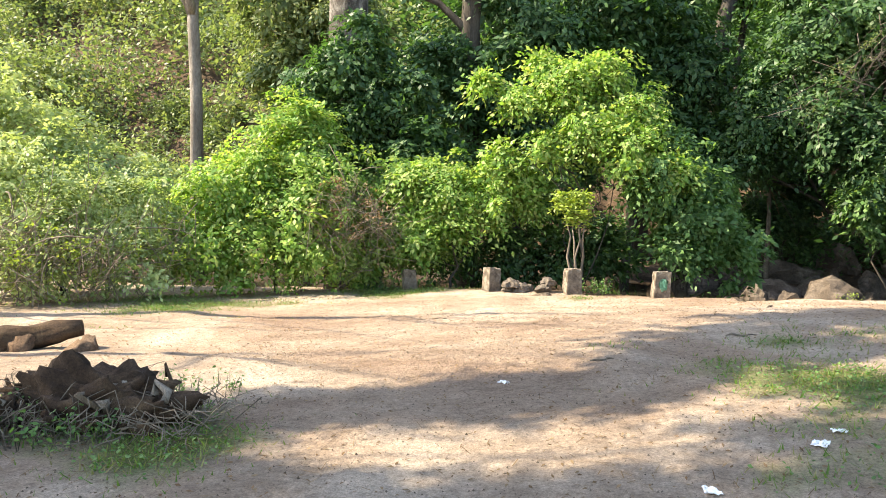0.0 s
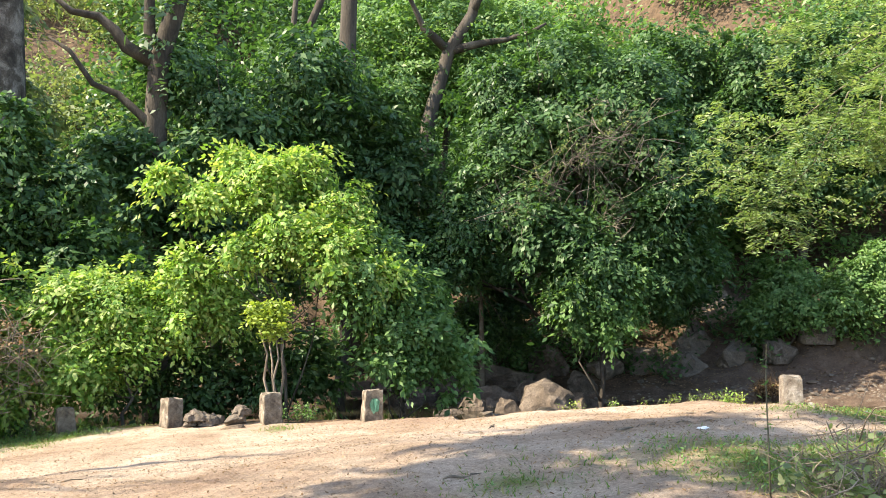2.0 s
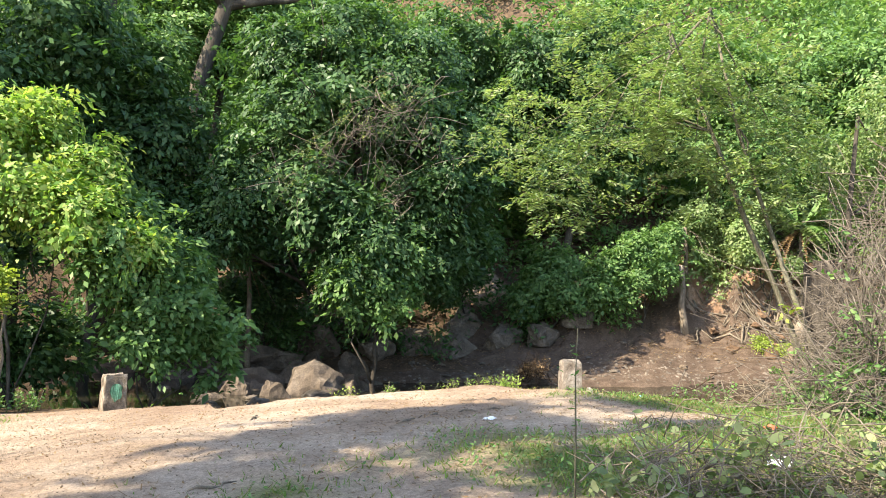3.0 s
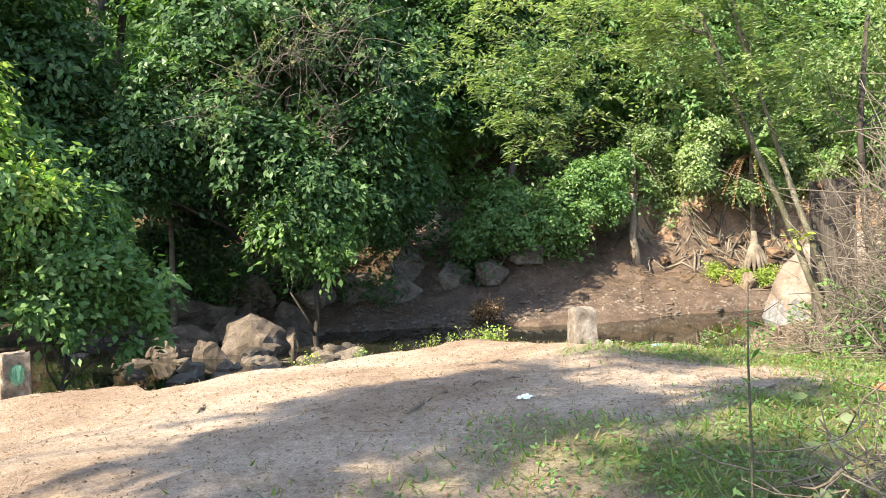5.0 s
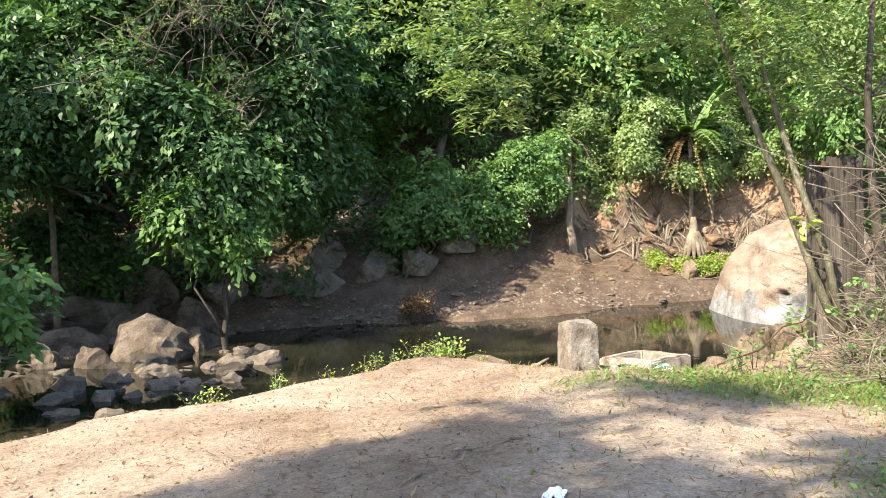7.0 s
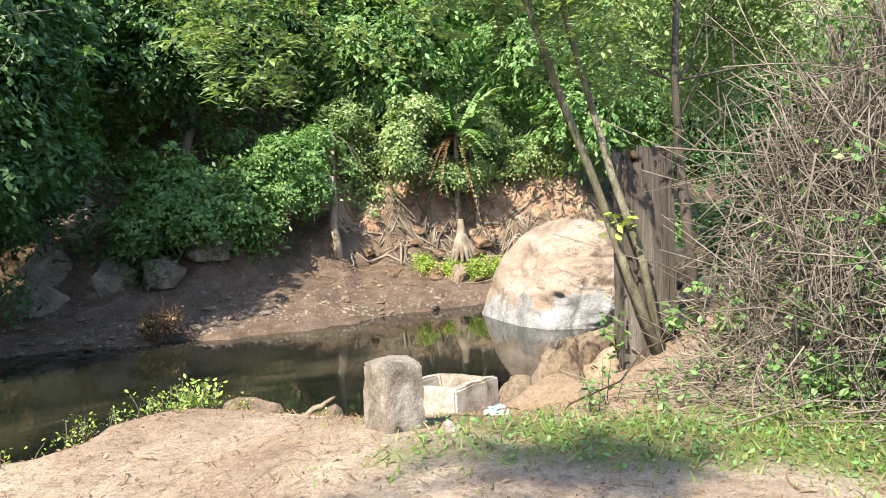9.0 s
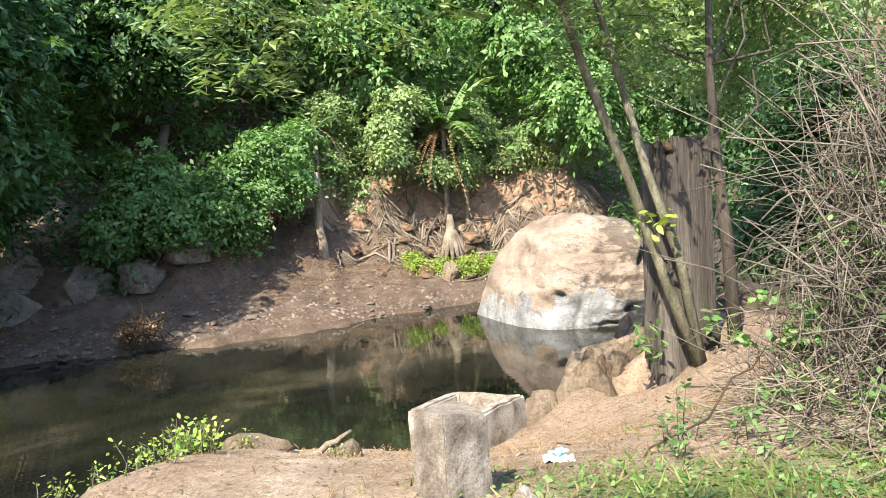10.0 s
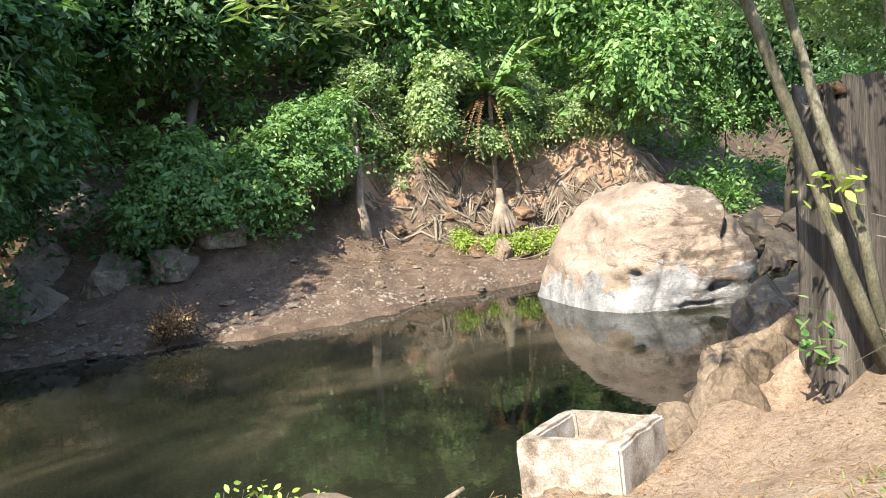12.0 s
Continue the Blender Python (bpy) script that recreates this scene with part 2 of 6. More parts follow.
def vnoise(x, y, seed=0):
    """Smooth noise, about -1 to 1, for arrays."""
    x, y = np.asarray(x, float), np.asarray(y, float)
    xi, yi = np.floor(x).astype(int), np.floor(y).astype(int)
    fx, fy = x - xi, y - yi
    fx, fy = fx * fx * (3 - 2 * fx), fy * fy * (3 - 2 * fy)

    def h(a, b):
        n = (a * 374761393 + b * 668265263 + seed * 1442695041) & 0x7FFFFFFF
        n = ((n ^ (n >> 13)) * 1274126177) & 0x7FFFFFFF
        return (n ^ (n >> 16)) % 65536 / 32768.0 - 1

    return (h(xi, yi) * (1 - fx) + h(xi + 1, yi) * fx) * (1 - fy) + (h(xi, yi + 1) * (1 - fx) + h(xi + 1, yi + 1) * fx) * fy


def smooth01(a, lo, hi):
    t = np.clip((np.asarray(a, float) - lo) / (hi - lo), 0, 1)
    return t * t * (3 - 2 * t)


def quads(name, v, nper, material, parent=None, label=""):
    """One mesh of many separate faces, nper corners each."""
    me = bpy.data.meshes.new(name)
    n = len(v) // nper
    me.vertices.add(len(v))
    me.vertices.foreach_set("co", np.ascontiguousarray(v, dtype=np.float32).ravel())
    me.loops.add(len(v))
    me.loops.foreach_set("vertex_index", np.arange(len(v), dtype=np.int32))
    me.polygons.add(n)
    me.polygons.foreach_set("loop_start", np.arange(0, len(v), nper, dtype=np.int32))
    me.update(calc_edges=True)
    me.materials.append(material)
    ob = new(name, me)
    ob.parent = parent
    if label:
        ob["label"] = label
    return ob


def leaf_verts(rng, p, size, aspect=0.5, up=0.5, along=None):
    """Kite-shaped leaves at the points p: random turn, normals leaning upwards."""
    n = len(p)
    nrm = rng.normal(size=(n, 3))
    nrm /= np.linalg.norm(nrm, axis=1)[:, None]
    nrm[:, 2] = np.abs(nrm[:, 2]) + up
    nrm /= np.linalg.norm(nrm, axis=1)[:, None]
    a = rng.normal(size=(n, 3)) if along is None else along + 0.25 * rng.normal(size=(n, 3))
    a -= nrm * (a * nrm).sum(1)[:, None]
    a /= np.linalg.norm(a, axis=1)[:, None] + 1e-9
    b = np.cross(nrm, a)
    s = (size * rng.uniform(0.6, 1.35, n))[:, None]
    droop = nrm * s * rng.uniform(-0.25, 0.05, n)[:, None]
    out = np.empty((n, 4, 3))
    out[:, 0] = p - a * s * 0.5
    out[:, 1] = p + b * s * aspect * 0.5 - a * s * 0.05
    out[:, 2] = p + a * s * 0.55 + droop
    out[:, 3] = p - b * s * aspect * 0.5 - a * s * 0.05
    return out.reshape(-1, 3)


def fine_leaves(rng, p, size, aspect=0.5, up=0.5):
    """Pointed six-cornered leaves, for plants close to the path."""
    k = leaf_verts(rng, p, size, aspect, up).reshape(-1, 4, 3)
    base, left, tip, right = (k[:, i] for i in range(4))
    ctr = (left + right) / 2
    out = np.stack([base, left + (base - ctr) * 0.35, left + (tip - ctr) * 0.32, tip, right + (tip - ctr) * 0.32, right + (base - ctr) * 0.35], 1)
    return out.reshape(-1, 3)


def crown_points(rng, blobs, clumps, per, clump_r, flat=0.55):
    """Leaf places: clumps scattered over the outer half of the blobs, leaves scattered in the clumps."""
    b = np.array(blobs, float)
    w = b[:, 3] ** 2
    k = rng.choice(len(b), clumps, p=w / w.sum())
    d = rng.normal(size=(clumps, 3))
    d /= np.linalg.norm(d, axis=1)[:, None]
    r = b[k, 3] * rng.uniform(0.4, 1.0, clumps) * (1 + 0.45 * (rng.uniform(size=clumps) < 0.16))
    c = b[k, :3] + d * r[:, None] * np.array([1, 1, 0.85])
    cr = clump_r * rng.uniform(0.5, 1.5, clumps)
    off = rng.normal(size=(clumps, per, 3)) * np.array([0.55, 0.55, 0.55 * flat])
    return (c[:, None] + off * cr[:, None, None]).reshape(-1, 3), c


def spray_leaves(rng, blobs, clumps, per, clump_r, size, aspect=0.5, o=(0, 0, 0)):
    """Leaves set in drooping sprays: every spray faces its own way, so that lit tops and dark gaps alternate."""
    b = np.array(blobs, float)
    w = b[:, 3] ** 2
    k = rng.choice(len(b), clumps, p=w / w.sum())
    d = rng.normal(size=(clumps, 3))
    d /= np.linalg.norm(d, axis=1)[:, None]
    r = b[k, 3] * rng.uniform(0.45, 1.02, clumps) * (1 + 0.5 * (rng.uniform(size=clumps) < 0.18))
    c = b[k, :3] + d * r[:, None] * np.array([1, 1, 0.85]) - np.array(o, float)
    cr = clump_r * rng.uniform(0.55, 1.6, clumps)
    n = d * np.array([0.75, 0.75, 0.5]) + rng.normal(size=(clumps, 3)) * 0.28 + np.array([0, 0, 0.75])
    n /= np.linalg.norm(n, axis=1)[:, None]
    a = d + rng.normal(size=(clumps, 3)) * 0.5
    a -= n * (a * n).sum(1)[:, None]
    a /= np.linalg.norm(a, axis=1)[:, None] + 1e-9
    e = np.cross(n, a)
    u = rng.normal(size=(clumps, per)) * 0.62
    v = rng.normal(size=(clumps, per)) * 0.40
    h = rng.normal(size=(clumps, per)) * 0.13 - 0.30 * (u * u + v * v)
    p = c[:, None] + (a[:, None] * u[..., None] + e[:, None] * v[..., None] + n[:, None] * h[..., None]) * cr[:, None, None]
    nl = (n[:, None] + rng.normal(size=(clumps, per, 3)) * 0.42).reshape(-1, 3)
    nl /= np.linalg.norm(nl, axis=1)[:, None]
    al = (a[:, None] * (u + 0.35)[..., None] + e[:, None] * v[..., None] + rng.normal(size=(clumps, per, 3)) * 0.35).reshape(-1, 3)
    al -= nl * (al * nl).sum(1)[:, None]
    al /= np.linalg.norm(al, axis=1)[:, None] + 1e-9
    bl = np.cross(nl, al)
    p = p.reshape(-1, 3)
    m = len(p)
    sz = (size * rng.uniform(0.6, 1.35, m) * np.repeat(rng.uniform(0.8, 1.2, clumps), per))[:, None]
    out = np.empty((m, 4, 3))
    out[:, 0] = p - al * sz * 0.5
    out[:, 1] = p + bl * sz * aspect * 0.5 - al * sz * 0.03
    out[:, 2] = p + al * sz * 0.55 - nl * sz * rng.uniform(0.0, 0.3, m)[:, None]
    out[:, 3] = p - bl * sz * aspect * 0.5 - al * sz * 0.03
    return out.reshape(-1, 3)


def tube_geo(pts, radii, sides=8, rng=None, rough=0.0, verts=None, faces=None):
    """A tapered tube along a line of points; appended to verts and faces."""
    verts = [] if verts is None else verts
    faces = [] if faces is None else faces
    pts = [Vector(p) for p in pts]
    base = len(verts)
    for i, p in enumerate(pts):
        d = (pts[min(i + 1, len(pts) - 1)] - pts[max(i - 1, 0)]).normalized()
        u = d.cross(Vector((0.3, 1, 0.1))).normalized()
        w = d.cross(u)
        for k in range(sides):
            a = 2 * math.pi * k / sides
            r = radii[i] * (1 + (rng.uniform(-rough, rough) if rng is not None else 0))
            verts.append(p + (u * math.cos(a) + w * math.sin(a)) * r)
    for i in range(len(pts) - 1):
        for k in range(sides):
            a, c = base + i * sides + k, base + i * sides + (k + 1) % sides
            faces.append((a, c, c + sides, a + sides))
    faces.append(tuple(base + k for k in reversed(range(sides))))
    faces.append(tuple(base + (len(pts) - 1) * sides + k for k in range(sides)))
    return verts, faces


def bend(rng, a, b, n=5, wob=0.08):
    """A wavering line of points from a to b."""
    a, b = np.array(a, float), np.array(b, float)
    length = np.linalg.norm(b - a)
    out = [a + (b - a) * i / n + (rng.normal(size=3) * wob * length * (0 < i < n)) for i in range(n + 1)]
    return out


def tree(name, base, top, r0, blobs, leaf, clumps, per, clump_r, lsize, label, category="tree", bark=None, seed=1, aspect=0.5, group="", limbs=6, via=None, up=0.5, twigs=0, limb_k=0.42):
    """A tree or shrub: trunk, limbs that reach into the crown, and a crown of single leaves."""
    rng = np.random.default_rng(seed)
    x, y, z = base
    low = float(dip(x, y))
    blobs = [(bx, by, bz - low, br) for bx, by, bz, br in blobs]
    top = (top[0], top[1], top[2] - low)
    e = thing(name, x, y, z, label, category, group)
    o = np.array(base, float)
    verts, faces = [], []
    spine = bend(rng, (0, 0, -0.25), np.array(top) - o, 6, 0.02) if via is None else [np.array(p, float) - o for p in (base, *via, top)]
    spine[0] = spine[0] - np.array((0, 0, 0.25 if via is not None else 0))
    m = len(spine)
    tube_geo(spine, [r0 * (1 - 0.62 * i / (m - 1)) for i in range(m)], 9, rng, 0.07, verts, faces)
    finish("trunk", verts, faces, bark or BARK_DARK, e)
    order = rng.permutation(len(blobs))[:limbs]
    for j in order:
        bc = np.array(blobs[j][:3]) - o
        i = int(rng.integers(max(1, m // 3), m))
        s = spine[min(i, m - 1)]
        if np.linalg.norm(bc - s) < 0.3:
            continue
        r = r0 * limb_k
        lv, lf = tube_geo(bend(rng, s, bc, 5, 0.05), [r * (1 - 0.16 * q) for q in range(6)], 6, rng, 0.05)
        for q in range(twigs):
            tip = bc + rng.normal(size=3) * blobs[j][3] * 0.55
            tube_geo(bend(rng, s + (bc - s) * rng.uniform(0.4, 0.95), tip, 3, 0.06), [r * 0.35, r * 0.25, r * 0.18, r * 0.08], 4, None, 0, lv, lf)
        finish("limb", lv, lf, bark or BARK_DARK, e)
    if clumps:
        quads("crown", spray_leaves(rng, blobs, clumps, per, clump_r * 1.15, lsize, aspect, o), 4, leaf, e)
    return e


# ---- ground ----
NEAR = np.array([(-60, 24), (-14, 23), (-4.5, 22), (0, 20.4), (3.6, 18.2), (4.9, 15.1), (6.5, 14.5), (8, 14.6), (9.3, 15.0), (10.3, 15.2), (11.1, 15.3), (11.7, 14.8), (12.7, 14.9), (13.4, 14.0), (14.3, 13.7), (15.4, 13.3), (17, 13.3), (19, 13.2), (21.7, 13.0), (30, 12.0), (80, 8)], float)
FAR = np.array([(-60, 33), (-10, 31), (4, 32), (8, 31), (12, 29.5), (15.5, 28.3), (18.3, 26.4), (19.3, 24.9), (21, 24), (22.8, 23.7), (24.5, 23.1), (25.6, 22.5), (27.2, 21.3), (28.6, 19.2), (30, 17), (34, 15.6), (80, 12)], float)


def side(px, py, line):
    """Distance to a line of points, positive on its left."""
    best, sign = np.full(px.shape, 1e9), np.ones(px.shape)
    for (ax, ay), (bx, by) in zip(line[:-1], line[1:]):
        dx, dy = bx - ax, by - ay
        t = np.clip(((px - ax) * dx + (py - ay) * dy) / (dx * dx + dy * dy), 0, 1)
        d = np.hypot(px - ax - t * dx, py - ay - t * dy)
        s = np.where(dx * (py - ay) - dy * (px - ax) >= 0, 1.0, -1.0)
        hit = d < best - 1e-9
        best, sign = np.where(hit, d, best), np.where(hit, s, sign)
    return best * sign


def gauss(x, y, cx, cy, r):
    return np.exp(-((x - cx) ** 2 + (y - cy) ** 2) / (r * r))


def water_level(x, y):
    return 0.55 * smooth01(-np.asarray(x, float), -12.5, -6.0)


def dip(x, y):
    """How far the clearing falls away towards the row of posts."""
    x, y = np.asarray(x, float), np.asarray(y, float)
    return np.clip(0.20 + 0.038 * (y - 0.5 * x - 15.15), 0, 0.6) * (1 - smooth01(x, 5.0, 8.0))


def heights(x, y):
    x, y = np.asarray(x, float), np.asarray(y, float)
    wob = 0.22 * vnoise(x * 1.1, y * 1.1, 3) + 0.10 * vnoise(x * 3.1, y * 3.1, 4)
    near = -side(x, y, NEAR) + wob
    far = side(x, y, FAR) + 2.2 * wob
    bed = water_level(x, y) - 0.45 + 0.06 * vnoise(x, y, 8)
    land = 1.5 + 0.55 * gauss(x, y, 6, 9, 6) + 0.09 * gauss(x, y, 8.9, 14.3, 1.3) + 0.10 * gauss(x, y, 8.6, 12.0, 0.9) + 0.13 * gauss(x, y, -0.5, 18.8, 2.5) - 0.72 * gauss(x, y, 12.3, 14.1, 2.1) + 0.08 * gauss(x, y, 4, 16.5, 2.5) - 0.45 * gauss(x, y, 14.35, 13.0, 0.55)
    land = land - dip(x, y) + 0.12 * smooth01(x, 13.5, 16) - 0.5 * smooth01(x, 17, 22)
    land = land + 0.05 * vnoise(x * 0.7, y * 0.7, 5) + 0.018 * vnoise(x * 2.7, y * 2.7, 6) + 0.008 * vnoise(x * 7, y * 7, 7)
    bank = 0.1 + 0.28 * np.minimum(far, 3.2) + 0.66 * np.clip(far - 3.2, 0, 9) + 0.8 * np.clip(far - 12.2, 0, 60)
    face = 0.1 + 0.28 * np.minimum(far, 3.6) + 1.5 * np.clip(far - 3.6, 0, 1.8) + 0.5 * np.clip(far - 5.4, 0, 60)
    cut = smooth01(x, 25.0, 27.5) * (1 - smooth01(x, 33.5, 36.0))
    bank = bank + (face - bank) * cut
    bank = bank + 0.28 * cut * vnoise(x * 1.6, y * 1.6, 13) * smooth01(far, 3.0, 4.2) * (1 - smooth01(far, 5.4, 7.0))
    bank = bank + water_level(x, y) + (0.10 * vnoise(x * 0.8, y * 0.8, 9) + 0.03 * vnoise(x * 3, y * 3, 10)) * np.minimum(1, far * 0.5) + 0.7 * vnoise(x * 0.13, y * 0.13, 11) * smooth01(far, 6, 18)
    z = bed + (land - bed) * smooth01(near, -0.55, 0.45)
    return np.where(far > -1.2, np.maximum(z, bed + (bank - bed) * smooth01(far, -1.2, 0.15)), z)


def gz(x, y):
    return float(heights(np.array([x]), np.array([y]))[0])


def build_ground():
    xs = np.concatenate([-np.geomspace(700, 22, 26), np.arange(-20, -9, 0.5), np.arange(-9, 20, 0.14), np.arange(20, 34, 0.25), np.geomspace(34.5, 700, 32)])
    ys = np.concatenate([-np.geomspace(700, 8, 22), np.arange(-6, 2, 0.4), np.arange(2, 28, 0.14), np.arange(28, 40, 0.3), np.geomspace(40.5, 700, 32)])
    X, Y = np.meshgrid(xs, ys)
    x, y = X.ravel(), Y.ravel()
    z = heights(x, y)
    nx, ny = len(xs), len(ys)
    me = bpy.data.meshes.new("ground")
    i = (np.arange(ny - 1)[:, None] * nx + np.arange(nx - 1)[None]).ravel()
    f = np.stack([i, i + 1, i + 1 + nx, i + nx], 1).astype(np.int32)
    me.vertices.add(len(x))
    me.vertices.foreach_set("co", np.stack([x, y, z], 1).astype(np.float32).ravel())
    me.loops.add(f.size)
    me.loops.foreach_set("vertex_index", f.ravel())
    me.polygons.add(len(f))
    me.polygons.foreach_set("loop_start", np.arange(0, f.size, 4, dtype=np.int32))
    me.update(calc_edges=True)
    me.shade_smooth()
    near, far = -side(x, y, NEAR), side(x, y, FAR)
    n = vnoise(x * 0.6, y * 0.6, 21) * 0.5 + vnoise(x * 1.7, y * 1.7, 22) * 0.3
    r = grass_zone(x, y) + 0.8 * smooth01(far, 14, 30)
    g = np.maximum(smooth01(-near, 0.25, 0.6), 0) * (far < 4.5)
    # behind the posts the dark litter colour stands in for the hollow's shade
    b = np.maximum(np.where(x > 17, smooth01(far, 3.0, 5.0), smooth01(far, 0.3, 1.2)) * 1.0, smooth01(y + 0.55 * x, 18.8, 19.3) * (far < 0) * (x < 5.5))
    # the near bank past x = 15 takes the same darker tone
    b = np.maximum(b, smooth01(x, 15.2, 16.6) * (near > 0.4))
    b = b * (1 - gauss(x, y, 20.4, 33.0, 1.2))
    eroded = smooth01(x, 25.5, 27.5) * (1 - smooth01(x, 33.0, 35.0)) * smooth01(far, 0.3, 1.5) * (1 - smooth01(far, 6.5, 8.5))
    b = b * (1 - 0.92 * eroded)
    col = me.color_attributes.new("zone", "FLOAT_COLOR", "POINT")
    rgba = np.stack([np.clip(r, 0, 1), np.clip(g, 0, 1), np.clip(b, 0, 1), eroded], 1)
    col.data.foreach_set("color", rgba.astype(np.float32).ravel())
    me.materials.append(ground_material())
    return tagged(new("ground", me), "bare reddish-brown earth clearing with thin grass and a wooded slope", "ground", kind="structure")


def grass_zone(x, y):
    """Where grass grows on the near bank, 0 to 1."""
    n = 0.5 * vnoise(x * 0.9, y * 0.9, 31) + 0.35 * vnoise(x * 2.3, y * 2.3, 32)
    a = np.maximum.reduce([
        1.1 * gauss(x, y, 9.4, 10.9, 1.2), 1.2 * gauss(x, y, 10.4, 9.6, 1.7), 0.9 * gauss(x, y, 8.5, 11.3, 0.7), 0.75 * gauss(x, y, 4.0, 8.7, 1.5), 0.95 * gauss(x, y, 5.6, 8.2, 1.6),
        1.1 * gauss(x, y, 7.2, 7.9, 1.5), 1.1 * gauss(x, y, 8.6, 8.6, 1.2), 0.85 * gauss(x, y, 3.6, 7.0, 1.6), 1.0 * gauss(x, y, 3.2, 5.2, 1.2), 0.6 * gauss(x, y, 2.2, 8.8, 0.6), 0.9 * gauss(x, y, 5.6, 6.4, 1.8),
        0.9 * gauss(x, y, -1.9, 5.4, 1.2), 0.9 * gauss(x, y, -2.8, 19.3, 1.6), 0.85 * gauss(x, y, -6.5, 16, 2.5), gauss(x, y, 11, 8.5, 2.5), 0.7 * gauss(x, y, 1.9, 17.0, 0.5), 0.5 * gauss(x, y, 6.6, 10.0, 0.8)])
    a = a * (1 - 0.8 * gauss(x, y, 7.4, 10.4, 0.9)) * (1 - 0.7 * gauss(x, y, 8.1, 9.7, 0.6))
    return np.clip(a + 0.6 * n * (a > 0.08), 0, 1)


build_ground()


def build_water():
    xs, ys = np.arange(-60, 62, 1.0), np.arange(8, 40, 1.0)
    X, Y = np.meshgrid(xs, ys)
    v = np.stack([X.ravel(), Y.ravel(), water_level(X.ravel(), Y.ravel())], 1)
    nx = len(xs)
    f = [(j * nx + i, j * nx + i + 1, j * nx + nx + i + 1, j * nx + nx + i) for j in range(len(ys) - 1) for i in range(nx - 1)]
    tagged(finish("water", v, f, water_material()), "dark still stream pool reflecting the trees and boulder", "water", kind="structure")


build_water()

# ---- stones ----


def rock_geo(rng, sx, sy, sz, rough=0.2, cuts=4, flatten=0.35):
    """A worn, faceted stone with its base at z = 0."""
    bm = bmesh.new()
    bmesh.ops.create_icosphere(bm, subdivisions=cuts, radius=1.0)
    off = Vector(rng.uniform(-50, 50, 3))
    planes = [(Vector(rng.normal(size=3)).normalized(), rng.uniform(0.46, 0.84)) for _ in range(14)]
    for v in bm.verts:
        p = v.co.copy()
        for n, d in planes:
            k = p.dot(n) - d
            if k > 0:
                p -= n * k * 0.97
        p *= 1 + rough * noise.noise(p * 1.6 + off) + 0.5 * rough * noise.noise(p * 4.5 + off) + 0.4 * rough * noise.noise(p * 10 + off)
        if p.z < -flatten:
            p.z = -flatten - (p.z + flatten) * 0.05
        v.co = Vector((p.x * sx, p.y * sy, (p.z + flatten) * sz))
    return bm


def rock(name, x, y, sx, sy, sz, label, material=None, seed=0, rz=0.0, sink=0.12, group="", z=None, cuts=4, category="rock"):
    rng = np.random.default_rng(seed)
    ob = part(name, rock_geo(rng, sx, sy, sz, cuts=cuts), material or STONE, smooth=False)
    z0 = gz(x, y) if z is None else z
    ob.matrix_world = pose(x, y, z0 - sink * sz, 0, 0, rz)
    return tagged(ob, label, category, group)


BOULDER_FACES = [(Vector(n).normalized(), d) for n, d in (
    ((-0.85, -0.35, 0.28), 2.42), ((0.06, -1, 0.16), 1.75), ((-0.05, -0.55, 0.85), 2.02), ((0.10, 0.1, 1), 2.2), ((-0.6, -0.25, 0.8), 2.2), ((0.72, -0.15, 0.72), 2.3),
    ((0.9, -0.35, -0.42), 2.2), ((1, -0.1, 0.2), 2.62), ((-0.1, 1, 0.1), 2.0), ((0, 0, -1), 1.7), ((-0.55, -0.9, 0.1), 2.25), ((0.55, -0.75, 0.25), 2.2))]


def giant_boulder():
    """Angular boulder at the pool's far edge: sloping back, steep pale skirt, a split shoulder, a pit and an undercut."""
    bm = bmesh.new()
    bmesh.ops.create_icosphere(bm, subdivisions=6, radius=1.0)
    axis = -55.0
    for v in bm.verts:
        u = v.co.normalized()
        total = sum((u.dot(n) / d) ** 11 for n, d in BOULDER_FACES if u.dot(n) > 0)
        w = u * total ** (-1 / 11)
        w.z += 0.55
        k = 0.11 * noise.fractal(w * 0.7 + Vector((3, 7, 1)), 0.8, 2.1, 5) + 0.05 * noise.fractal(w * 2.6, 0.8, 2.1, 5)
        k += 0.06 * noise.noise(Vector((w.x * 0.6, w.y * 0.6, w.z * 2.6)))
        x, y, z = w
        front = y < 0.3
        # the split that parts the shoulder
        s = x - (1.75 + 0.62 * (z - 2.5))
        if z > 1.35:
            k -= 0.5 * math.exp(-((s + 0.06 * noise.noise(w * 4)) * 8) ** 2) * min(1.0, (z - 1.35) * 2.5)
            k -= 0.10 * (s > 0)
        if front:
            # a crack down the skirt, a dark pit beside it, an undercut low down
            c = x - (-0.62 + 0.42 * (z - 1.1)) + 0.05 * noise.noise(w * 5)
            k -= 0.11 * math.exp(-(c * 15) ** 2) * (z < 1.25)
            k -= 0.36 * math.exp(-(((x + 1.42) / 0.15) ** 2 + ((z - 0.82) / 0.075) ** 2))
            k -= 0.42 * math.exp(-(((x - 0.85 - 0.5 * (z - 0.3)) / 0.36) ** 2 + ((z - 0.36) / 0.13) ** 2))
            k -= 0.25 * math.exp(-(((x - 0.2) / 0.9) ** 2 + ((z - 0.0) / 0.10) ** 2))
            # the skirt stands a little proud of the weathered back
            k += 0.07 * (1 if z < 0.95 + 0.25 * noise.noise(Vector((x * 1.3, 0.5, 2.0))) else 0)
        w += u * k
        v.co = Vector((w.x * 0.80, w.y, w.z * 0.95))
    ob = part("boulder", bm, BOULDER)
    ob.matrix_world = pose(25.1, 17.6, 0.0, 0, 0, axis)
    return tagged(ob, "huge pale tan and grey weathered boulder at the pool edge", "boulder")


